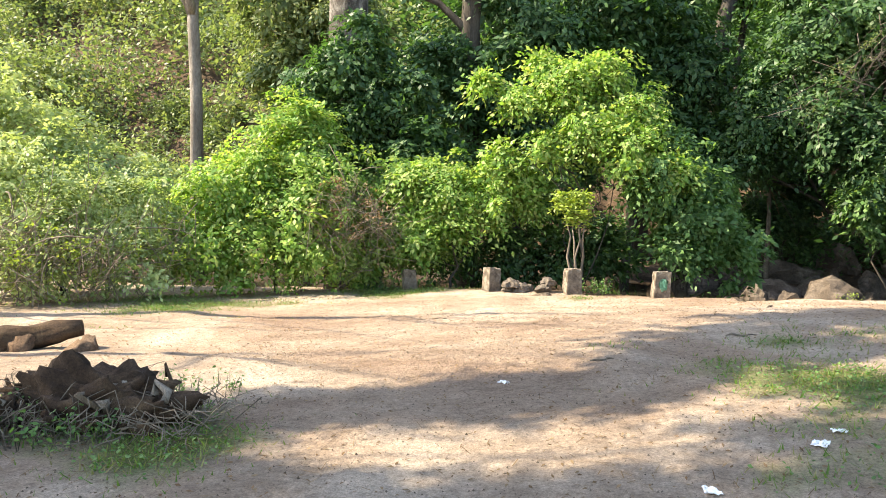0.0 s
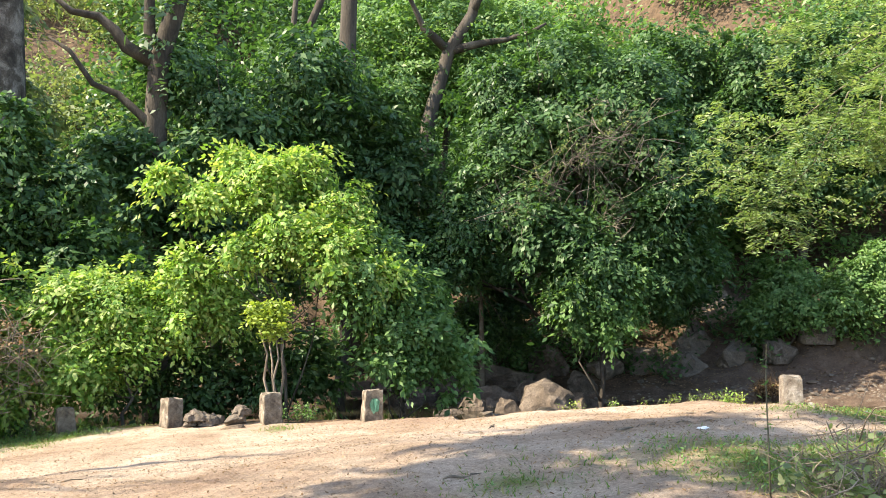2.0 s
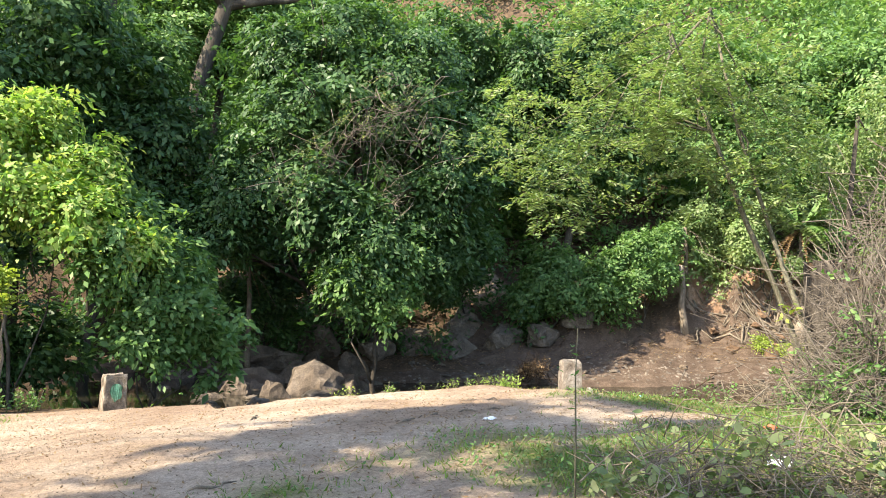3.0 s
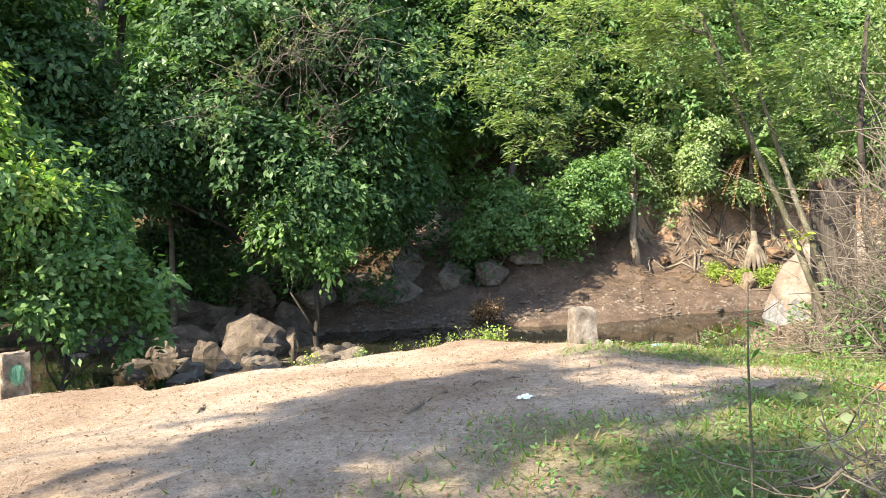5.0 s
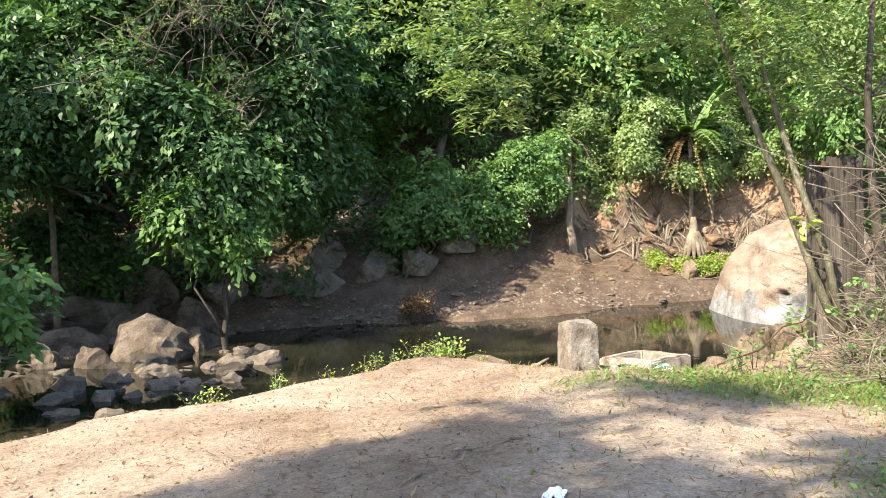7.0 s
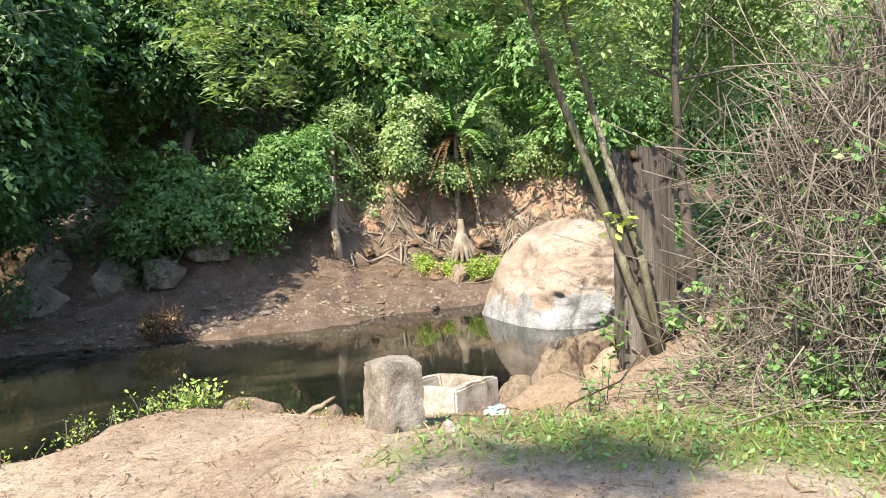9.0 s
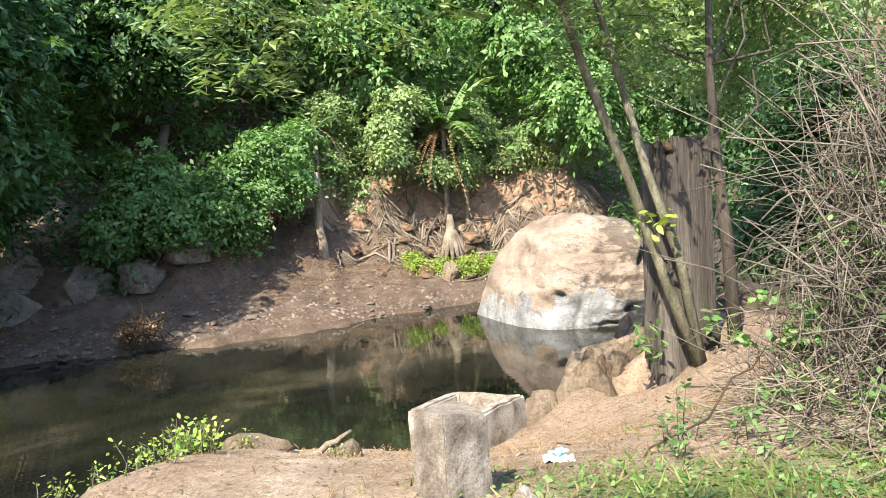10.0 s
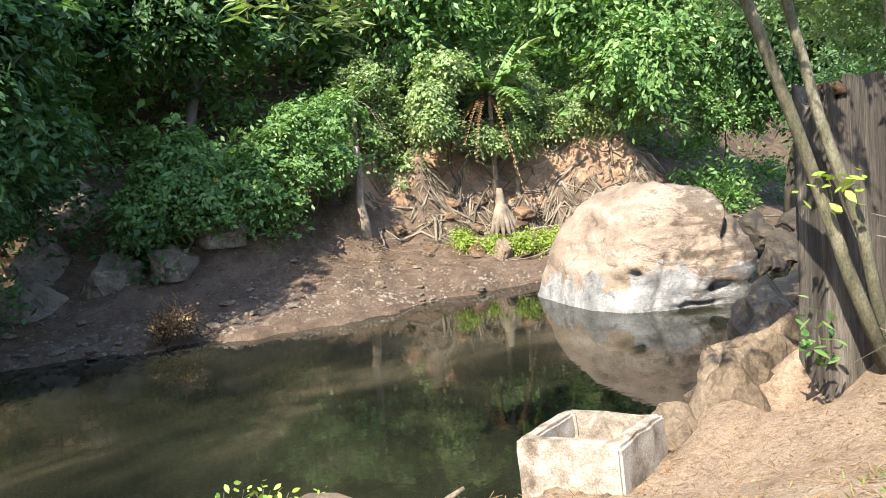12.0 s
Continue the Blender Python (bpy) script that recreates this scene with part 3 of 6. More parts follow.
giant_boulder()


def stone_post(x, y, h, w, rz, label, seed, lean=(0, 0), material=None):
    """A squat hewn stone bollard: worn top, chipped arrises, slightly tapered."""
    rng = np.random.default_rng(seed)
    bm = bmesh.new()
    bmesh.ops.create_cube(bm, size=1.0)
    bmesh.ops.bevel(bm, geom=bm.edges[:], offset=0.03, segments=2, affect="EDGES")
    bmesh.ops.subdivide_edges(bm, edges=bm.edges[:], cuts=6, use_grid_fill=True)
    off = Vector(rng.uniform(-30, 30, 3))
    for v in bm.verts:
        p = v.co.copy()
        t = 1.04 - 0.12 * (p.z + 0.5)
        q = Vector((p.x * w * t, p.y * w * t, (p.z + 0.5) * (h + 0.2)))
        d = Vector((p.x, p.y, max(0, p.z) * 0.7)).normalized()
        edge = min(1.0, abs(p.x) + abs(p.y) + max(0.0, p.z) - 0.55)
        q += d * (0.014 * noise.fractal(q * 9 + off, 0.9, 2, 4) - 0.05 * max(0, edge) * abs(noise.noise(q * 3.2 + off * 2)))
        if p.z > 0.3:
            q.z += 0.06 * noise.noise(q * 4 + off)
        v.co = q
    ob = part("stone_post", bm, material or STONE_POST, smooth=False)
    ob.matrix_world = pose(x, y, gz(x, y) - 0.2, lean[0], lean[1], rz)
    return tagged(ob, label, "stone post", "stone posts along the bank")


stone_post(-4.6, 21.3, 0.5, 0.34, 10, "squat weathered stone post half hidden by shrub leaves", 1)
stone_post(-2.2, 19.9, 0.5, 0.35, 20, "squat weathered stone post at the edge of bare earth", 2, (2, -3))
stone_post(-0.1, 18.6, 0.56, 0.34, 35, "squat square stone post beside a heap of stones", 3, (0, 2))
stone_post(1.75, 18.0, 0.56, 0.36, 15, "squat brownish stone post in front of a sapling", 4)
POST_PAINTED = stone_post(3.5, 16.9, 0.55, 0.35, 5, "pale stone post with a patch of faded green paint", 6, (0, 3))
stone_post(8.67, 12.07, 0.40, 0.285, 68, "pale chipped stone post standing alone above the pool", 7, (1, 2), POST_PALE)


def paint_patch():
    """Faded green paint on one post's face."""
    bm = bmesh.new()
    n = 14
    rng = np.random.default_rng(3)
    vs = [bm.verts.new((0.10 * math.cos(a) * rng.uniform(0.75, 1.1), -0.196, 0.5 + 0.15 * math.sin(a) * rng.uniform(0.75, 1.1))) for a in (2 * math.pi * i / n for i in range(n))]
    f = bm.faces.new(vs)
    bmesh.ops.solidify(bm, geom=[f], thickness=0.006)
    m = rocky("green_paint", (0.05, 0.15, 0.11), (0.09, 0.24, 0.18), (0.24, 0.33, 0.27), 6.0, 0.8, 0.005)
    part("paint_patch", bm, m, POST_PAINTED, "faded green paint")


paint_patch()

RNG = np.random.default_rng(77)
# a heap of small stones between two posts
for i in range(17):
    x, y = 0.25 + 1.15 * RNG.uniform(), 18.25 + RNG.uniform(-0.25, 0.25)
    s = RNG.uniform(0.11, 0.19)
    rock("stone", x, y, s * 1.25, s, s * 0.95, "grey rounded stone in a small heap by the posts", STONE, 100 + i, RNG.uniform(0, 360), 0.1, "heaped stones", gz(x, y) + (0.14 if i % 3 == 0 else 0.03), 3, "stone")
rock("flat_stone", 1.1, 17.6, 0.26, 0.18, 0.09, "flat pale stone sunk in the bare earth", ROCK_TAN, 41, 20, 0.5, cuts=2, category="stone")

# boulders along the stream's head and small ones in the riffle
for i, (x, y, sx, sy, sz, rz) in enumerate([
        (8.5, 28.4, 0.85, 0.7, 0.75, 20), (11.3, 29.8, 1.35, 0.9, 0.95, -10), (13.1, 29.9, 0.8, 0.6, 0.75, 30), (9.9, 29.2, 0.95, 0.55, 0.5, 5), (7.5, 27.0, 0.65, 0.55, 0.55, 60),
        (8.75, 26.7, 0.55, 0.5, 0.7, 15), (6.9, 29.4, 0.9, 0.7, 0.8, -30), (10.6, 31.6, 1.3, 0.9, 0.8, 15), (12.6, 32.0, 0.9, 0.8, 0.9, 70), (8.6, 31.4, 1.0, 0.8, 0.7, 0),
        (12.0, 30.9, 0.6, 0.5, 0.7, 25), (6.6, 31.4, 0.9, 0.8, 0.8, 80), (5.9, 26.4, 0.6, 0.5, 0.5, 10), (14.2, 32.6, 0.9, 0.7, 0.9, 40)]):
    rock("river_boulder", x, y, sx, sy, sz, "rounded dark grey boulder in the stream bed", STONE_BROWN, 200 + i, rz, 0.2, "boulders at the head of the pool")
for i, (x, y, s) in enumerate([(9.8, 24.8, 0.5), (9.3, 23.6, 0.42), (7.45, 22.4, 0.5), (10.7, 26.2, 0.3), (11.5, 27.0, 0.4), (8.6, 23.0, 0.3), (10.9, 23.0, 0.58), (12.1, 24.1, 0.5), (6.9, 21.4, 0.36), (10.4, 25.4, 0.3), (12.6, 28.0, 0.34), (11.0, 26.6, 0.25), (8.1, 21.9, 0.24), (13.4, 29.0, 0.4), (7.8, 24.2, 0.3), (14.2, 28.9, 0.3), (15.9, 28.2, 0.34), (16.9, 27.4, 0.22), (12.0, 27.4, 0.28), (9.9, 22.2, 0.24), (10.2, 24.0, 0.2), (6.3, 22.6, 0.35), (12.9, 28.6, 0.22)]):
    rock("stream_stone", x, y, s * 1.2, s * 0.85, s * 0.62, "smooth grey stone in shallow water", STONE if i % 3 else STONE_WET, 300 + i, i * 47, 0.1, "stones in the riffle", float(water_level(x, y)) - 0.1, 3, "stone")
for i, (x, y, sx, sy, sz, rz) in enumerate([(10.1, 26.1, 1.5, 1.1, 1.15, 12), (12.0, 27.4, 1.05, 0.85, 1.15, 40), (7.75, 25.7, 1.0, 0.75, 0.95, 75), (8.8, 25.0, 0.8, 0.6, 0.8, 20), (6.7, 24.3, 0.7, 0.6, 0.65, 50), (9.0, 27.6, 1.1, 0.8, 0.9, -20), (11.0, 28.2, 1.3, 0.9, 1.2, 5)]):
    rock("river_boulder", x, y, sx, sy, sz, "brown-grey boulder in the shallow stream", STONE_BROWN, 230 + i, rz, 0.2, "boulders at the head of the pool")
for i in range(44):
    t, q = RNG.uniform(), RNG.normal() * 0.75
    x, y = 6.2 + 6.6 * t + q * 0.6, 20.0 + 5.6 * t - q * 0.8
    s = 0.11 + 0.26 * RNG.uniform() ** 2
    rock("stream_stone", x, y, s * 1.2, s * 0.85, s * 0.7, "smooth grey stone in shallow water", STONE if i % 4 else STONE_WET, 340 + i, i * 71, 0.1, "stones in the riffle", float(water_level(x, y)) - 0.06, 3, "stone")
# stones on the mud shore
for i in range(46):
    t = RNG.uniform()
    x = 14.5 + 11.5 * t + RNG.normal() * 0.4
    y = 28.6 - 6.2 * t + abs(RNG.normal()) * 1.5 - 0.5
    s = RNG.uniform(0.07, 0.2) * (1.5 if i % 9 == 0 else 1)
    rock("shore_stone", x, y, s * 1.3, s, s * 0.6, "small pale stone on the muddy shore", ROCK_TAN if i % 2 else STONE, 400 + i, i * 61, 0.2, "stones on the mud shore", None, 2, "stone")
for i, (x, y, sx, sy, sz) in enumerate([(17.5, 30.2, 1.0, 0.7, 0.8), (19.2, 29.8, 1.3, 0.8, 1.0), (20.6, 29.0, 0.9, 0.7, 0.8), (22.0, 28.4, 0.9, 0.6, 0.7), (16.0, 31.2, 1.1, 0.9, 0.9), (18.4, 31.4, 1.1, 0.8, 1.1), (27.6, 23.2, 0.35, 0.3, 0.55), (14.6, 31.0, 0.9, 0.8, 0.9)]):
    rock("bank_boulder", x, y, sx, sy, sz, "dark boulder half buried in the wooded bank", ROCK_TAN if i == 6 else STONE, 500 + i, i * 37, 0.25, "boulders in the far bank")


# rocks beside the big boulder, coloured darker for the shade between them
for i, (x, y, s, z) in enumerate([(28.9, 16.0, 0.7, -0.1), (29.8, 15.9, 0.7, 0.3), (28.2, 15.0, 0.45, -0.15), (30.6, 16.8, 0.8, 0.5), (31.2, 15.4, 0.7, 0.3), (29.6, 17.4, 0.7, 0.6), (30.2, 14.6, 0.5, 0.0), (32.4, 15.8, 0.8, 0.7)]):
    rock("bank_boulder", x, y, s * 1.2, s * 0.8, s, "dark rock beside the big boulder, the gap's shade in its colour", STONE_SHADED, 520 + i, i * 43, 0.2, "rocks beside the big boulder", z)


def pebbles():
    """Countless pebbles on the shore and along the bed."""
    rng = np.random.default_rng(9)
    n = 1700
    t = rng.uniform(size=n)
    x = 13.5 + 14.0 * t + rng.normal(size=n) * 0.5
    y = 29.0 - 7.2 * t + np.abs(rng.normal(size=n)) * 1.3 - 0.8
    k = 700
    x[:k], y[:k] = rng.uniform(6, 13.5, k), rng.uniform(19.5, 27.5, k)
    z = heights(x, y)
    ok = z > water_level(x, y) - 0.12
    x, y, z = x[ok], y[ok], z[ok]
    box = np.array([(-1, -0.7, -0.5), (1, -0.8, -0.4), (0.9, 0.8, -0.5), (-0.8, 0.9, -0.4), (-0.6, -0.4, 0.5), (0.5, -0.5, 0.6), (0.6, 0.5, 0.45), (-0.5, 0.5, 0.55)])
    fc = np.array([(0, 1, 5, 4), (1, 2, 6, 5), (2, 3, 7, 6), (3, 0, 4, 7), (4, 5, 6, 7)])
    verts, faces = [], []
    for i in range(len(x)):
        a, s = rng.uniform(0, 6.3), rng.uniform(0.02, 0.07)
        c, d = math.cos(a) * s, math.sin(a) * s
        b = len(verts)
        for p in box * rng.uniform(0.7, 1.3, (8, 1)):
            verts.append((x[i] + p[0] * c - p[1] * d, y[i] + p[0] * d + p[1] * c, z[i] + p[2] * s * 0.8))
        faces += [tuple(int(q) + b for q in f) for f in fc]
    tagged(finish("pebbles", verts, faces, STONE), "scattered pebbles on the mud shore and stream bed", "pebbles", kind="stuff")


pebbles()

# bank rock under the dead trunk, and sandy slabs along the edge
for i, (x, y, sx, sy, sz, rz, z) in enumerate([(16.5, 13.9, 1.5, 0.8, 1.05, 10, 0.2), (15.2, 13.6, 0.9, 0.55, 0.7, -20, 0.6), (18.2, 13.8, 1.6, 0.8, 1.0, 5, 0.3), (14.0, 13.9, 0.55, 0.34, 0.42, 15, 0.65), (20.2, 13.6, 1.7, 0.9, 0.9, 0, 0.3), (13.3, 14.1, 0.34, 0.24, 0.3, 40, 0.55), (14.35, 13.7, 0.75, 0.5, 0.85, 10, 0.42), (14.95, 13.65, 0.75, 0.5, 0.9, -15, 0.55), (13.55, 13.95, 0.42, 0.34, 0.55, 25, 0.4), (15.8, 13.4, 0.9, 0.55, 0.9, 0, 0.6), (17.0, 13.1, 1.1, 0.6, 0.75, 8, 0.9)]):
    rock("bank_rock", x, y, sx, sy, sz, "layered tan bank rock at the water's edge", ROCK_TAN, 600 + i, rz, 0.15, "rocks along the near bank", z)
for i, (x, y, sx, sy, rz) in enumerate([(10.15, 14.75, 0.34, 0.14, -62), (10.5, 14.15, 0.17, 0.15, 0), (11.15, 15.05, 0.3, 0.16, -40), (9.5, 15.1, 0.2, 0.14, 10)]):
    rock("edge_stone", x, y, sx, sy, 0.14, "pale broken stone along the bank's edge", ROCK_TAN, 640 + i, rz, 0.25, "edge stones", None, 2, "stone")


def water_trough():
    """Low concrete trough: four thick walls, a floor, a chipped rim; half sunk in the slope."""
    x, y, rz = 12.52, 14.17, -2.0
    e = thing("water_trough", x, y, 0.74, "chipped white concrete trough half sunk in the bank", "trough")
    e.rotation_euler = (radians(-3), radians(2), radians(rz))
    L, W, T, H = 0.90, 0.86, 0.18, 0.50
    bm = bmesh.new()
    bmesh.ops.create_cube(bm, size=1.0)
    for v in bm.verts:
        v.co = Vector((v.co.x * L, v.co.y * W, (v.co.z + 0.5) * H))
    top = max(bm.faces, key=lambda f: f.calc_center_median().z)
    bmesh.ops.inset_region(bm, faces=[top], thickness=T)
    hole = max(bm.faces, key=lambda f: f.calc_center_median().z - 0.1 * (f.calc_area() > 0.4) - (0 if abs(f.calc_center_median().x) + abs(f.calc_center_median().y) < 0.02 else 5))
    out = bmesh.ops.extrude_face_region(bm, geom=[hole])
    bmesh.ops.translate(bm, verts=[g for g in out["geom"] if isinstance(g, bmesh.types.BMVert)], vec=(0, 0, -0.22))
    bmesh.ops.delete(bm, geom=[hole], context="FACES")
    bmesh.ops.bevel(bm, geom=bm.edges[:], offset=0.022, segments=2, affect="EDGES")
    bmesh.ops.subdivide_edges(bm, edges=bm.edges[:], cuts=4, use_grid_fill=True)
    for v in bm.verts:
        c = v.co
        edge = max(0.0, abs(c.x) / (L / 2) + abs(c.y) / (W / 2) + c.z / H - 2.1)
        chip = max(0.0, noise.noise(c * 3.1 + Vector((4, 2, 7))))
        v.co += Vector((0.010 * noise.noise(c * 7), 0.010 * noise.noise(c * 7 + Vector((0, 3, 5))), 0.014 * noise.noise(c * 6 + Vector((9, 0, 1))) - 0.10 * chip * edge))
    part("basin", bm, CONCRETE, e, "", False)
    # a broken corner piece fallen at the foot
    rng = np.random.default_rng(8)
    bm = rock_geo(rng, 0.13, 0.1, 0.12, 0.2, 3)
    bmesh.ops.translate(bm, verts=bm.verts, vec=(-0.52, -0.3, 0.04))
    part("broken_piece", bm, ROCK_TAN, e)


water_trough()

# ---- dead wood ----


def old_pillar():
    """Tall oblong pillar of stained rubble, vertical ribs left by boards, a seam low down and a broken top."""
    x, y, z = 14.78, 12.62, 0.72
    e = thing("old_pillar", x, y, z, "tall stained grey pillar with vertical ribs and a broken top", "pillar")
    e.rotation_euler = (0, 0, radians(35))
    rng = np.random.default_rng(4)
    hx, hy, n, m = 0.34, 0.32, 80, 20
    ring = []
    for k in range(n):
        a = 2 * math.pi * k / n
        c, s = math.cos(a), math.sin(a)
        ring.append((hx * math.copysign(abs(c) ** 0.28, c), hy * math.copysign(abs(s) ** 0.28, s)))
    rib = [1 - 0.045 * (math.sin(k * 0.74 + 1.3 * math.sin(k * 0.31)) > 0.62) - rng.uniform(0, 0.02) for k in range(n)]
    tops = [3.02 + 0.07 * math.sin(k * 0.5) + rng.uniform(-0.05, 0.05) - 0.1 * (rib[k] < 0.96) for k in range(n)]
    verts, faces = [], []
    for i in range(m):
        t = i / (m - 1)
        seam = 1.035 if t < 0.33 else 1.0
        for k in range(n):
            f = (1 + (rib[k] - 1) * (1 if t > 0.33 else 0.25)) * seam * (1 + rng.uniform(-0.006, 0.006)) * (1.04 - 0.04 * t)
            verts.append((ring[k][0] * f, ring[k][1] * f, tops[k] * t))
    for i in range(m - 1):
        for k in range(n):
            a, c = i * n + k, i * n + (k + 1) % n
            faces.append((a, c, c + n, a + n))
    b = len(verts)
    for k in range(n):
        verts.append((ring[k][0] * 0.6, ring[k][1] * 0.6, 2.95 + rng.uniform(-0.12, 0.08)))
    for k in range(n):
        o, c = (m - 1) * n + k, (m - 1) * n + (k + 1) % n
        faces.append((o, c, b + (k + 1) % n, b + k))
    faces.append(tuple(b + k for k in range(n)))
    finish("shaft", verts, faces, DEADWOOD, e, smooth=False)
    for k in range(9):
        bm = rock_geo(rng, 0.13, 0.1, 0.1, 0.2, 3)
        bmesh.ops.translate(bm, verts=bm.verts, vec=Vector((rng.uniform(-0.32, 0.32), rng.uniform(-0.28, 0.28), 2.93)))
        part("broken_top", bm, ROOTWOOD, e, "rust-brown broken crown")


old_pillar()


def uprooted_stump(x, y, s, seed, label):
    """An uprooted stump: ragged torn wood and clods, broken roots and dry stalks."""
    rng = np.random.default_rng(seed)
    e = thing("uprooted_stump", x, y, gz(x, y), label, "stump")
    bm = bmesh.new()
    bmesh.ops.create_icosphere(bm, subdivisions=5, radius=1.0)
    off = Vector(rng.uniform(-40, 40, 3))
    for v in bm.verts:
        p = v.co.copy()
        r = 0.8 + 0.35 * noise.noise(p * 2.6 + off) + 0.28 * noise.noise(p * 5 + off) + 0.14 * noise.noise(p * 10 + off) + 0.06 * noise.noise(p * 22 + off)
        p *= r * (1 + 0.16 * noise.noise(Vector((p.x * 9, p.y * 9, p.z * 2.5)) + off))
        v.co = Vector((p.x * 1.05 * s, p.y * 0.55 * s, max(-0.1, p.z) * 0.55 * s))
    part("root_ball", bm, ROOTWOOD, e)
    for k in range(42):
        a = rng.uniform(0.1, 3.0)
        p = np.array((rng.uniform(-0.9, 0.9) * s, rng.uniform(-0.4, 0.3) * s, rng.uniform(0.05, 0.25) * s))
        q = p + np.array((math.cos(a) * 0.3 * s, rng.uniform(-0.3, 0.2) * s, abs(math.sin(a)) * rng.uniform(0.02, 0.22) * s))
        r = (0.01 + 0.04 * rng.uniform() ** 2) * s
        v, f = tube_geo(bend(rng, p, q, 5, 0.2), [r * 1.1, r * 1.2, r, r * 0.95, r * 0.85, r * 0.55], 6, rng, 0.35)
        finish("broken_root", v, f, ROOTWOOD if k % 4 else PALEWOOD, e)
    verts, faces = [], []
    for k in range(420):
        p = np.array((rng.uniform(-1.2, 1.2) * s, rng.uniform(-0.8, 0.4) * s, rng.uniform(-0.02, 0.2) * s))
        q = p + rng.normal(size=3) * np.array((0.22, 0.2, 0.12)) * s + np.array((0, 0, 0.06 * s))
        tube_geo(bend(rng, p, q, 3, 0.15), [0.006, 0.005, 0.005, 0.002], 4, None, 0, verts, faces)
    tagged(finish("dry_stalk_tangle", verts, faces, TWIG, e), kind="stuff")
    return e


uprooted_stump(-2.95, 6.0, 0.95, 11, "uprooted dark stump with torn roots and dry stalks")
uprooted_stump(-4.2, 5.1, 0.9, 12, "dark heap of uprooted roots and torn wood")


def fallen_log():
    """A short rotten log with a cut end, among clods and grass."""
    rng = np.random.default_rng(14)
    x, y = -5.8, 9.7
    e = thing("fallen_log", x, y, gz(x, y), "short rotten fallen log among dry stalks", "log")
    v, f = tube_geo([(-0.55, -0.25, 0.12), (-0.3, -0.12, 0.15), (0, 0, 0.17), (0.25, 0.1, 0.22), (0.55, 0.22, 0.3)], [0.15, 0.17, 0.14, 0.15, 0.11], 13, rng, 0.28)
    finish("log", v, f, ROOTWOOD, e)
    for k in range(5):
        p = np.array((rng.uniform(-0.4, 0.9), rng.uniform(-0.4, 0.4), 0.1))
        bm = rock_geo(rng, 0.22, 0.17, 0.2, 0.35, 3)
        bmesh.ops.translate(bm, verts=bm.verts, vec=Vector(p) - Vector((0, 0, 0.12)))
        part("clod", bm, EARTH_ROOT, e)


fallen_log()


def root_stump(x, y, z, h, seed):
    """Bare stump on splayed roots in the eroded bank."""
    rng = np.random.default_rng(seed)
    e = thing("root_stump", x, y, z, "bare brown stump on splayed roots in the eroded bank", "stump")
    v, f = tube_geo([(0, 0, -0.1), (0, 0, 0.5), (0.03, 0, 0.95), (0.02, 0, h)], [0.26, 0.2, 0.13, 0.09], 9, rng, 0.15)
    finish("stem", v, f, TWIG, e)
    for k in range(9):
        a = 3.0 + k * 0.36
        d = np.array((math.cos(a), math.sin(a), 0))
        v, f = tube_geo([np.array((0, 0, 0.75)), d * 0.2 + np.array((0, 0, 0.45)), d * 0.38 + np.array((0, 0, 0.12)), d * rng.uniform(0.5, 0.7) + np.array((0, 0, -0.3))], [0.13, 0.12, 0.10, 0.05], 6, rng, 0.15)
        finish("root", v, f, TWIG, e)
    return e


root_stump(29.5, 24.2, 1.35, 1.2, 21)


def pale_snag():
    rng = np.random.default_rng(31)
    x, y = 25.75, 26.7
    z = gz(x, y)
    e = thing("dead_tree", x, y, z, "short bare pale dead stem at the foot of the bank", "dead trunk")
    v, f = tube_geo([(0.05, 0, -0.3), (0.0, 0, 0.4), (-0.12, 0.02, 1.0), (-0.05, 0, 1.6), (-0.1, 0, 2.6)], [0.17, 0.15, 0.13, 0.12, 0.10], 9, rng, 0.12)
    finish("stem", v, f, PALEWOOD, e)


pale_snag()


def bank_roots():
    """Tangled roots hanging out of the eroded bank behind the boulder."""
    rng = np.random.default_rng(41)
    verts, faces = [], []
    for k in range(620):
        t = rng.uniform()
        p = np.array((27.6 + 6.4 * t, 26.6 - 7.6 * t, 0)) + np.array((rng.normal() * 0.7, rng.normal() * 0.7, 0))
        q = p + np.array((0.64, -0.77, 0)) * rng.normal() * 1.3 + rng.normal(size=3) * 0.4
        n = 5
        r = 0.008 + 0.045 * rng.uniform() ** 3
        pts = []
        for i in range(n):
            w = p + (q - p) * i / (n - 1) + rng.normal(size=3) * 0.07
            w[2] = gz(w[0], w[1]) + rng.uniform(0.0, 0.16)
            pts.append(w)
        tube_geo(pts, [r, r, r * 0.9, r * 0.7, r * 0.4], 5, None, 0, verts, faces)
    tagged(finish("bank_roots", verts, faces, TWIG), "tangle of bare roots in the eroded reddish bank", "roots", kind="stuff")


bank_roots()


def bank_clods():
    """Broken clods of earth on the eroded face of the bank."""
    rng = np.random.default_rng(43)
    for k in range(60):
        t = rng.uniform()
        x, y = 27.2 + 5.2 * t + rng.normal() * 0.5, 25.6 - 6.0 * t + rng.normal() * 0.6
        s = rng.uniform(0.12, 0.42)
        rock("earth_clod", x, y, s * 1.3, s, s * 0.8, "clod of reddish earth on the eroded bank", EARTH_ROOT if k % 3 else ROOTWOOD, 1000 + k, k * 53, 0.3, "clods on the eroded bank", None, 3, "clod")


bank_clods()

# ---- trees and shrubs ----


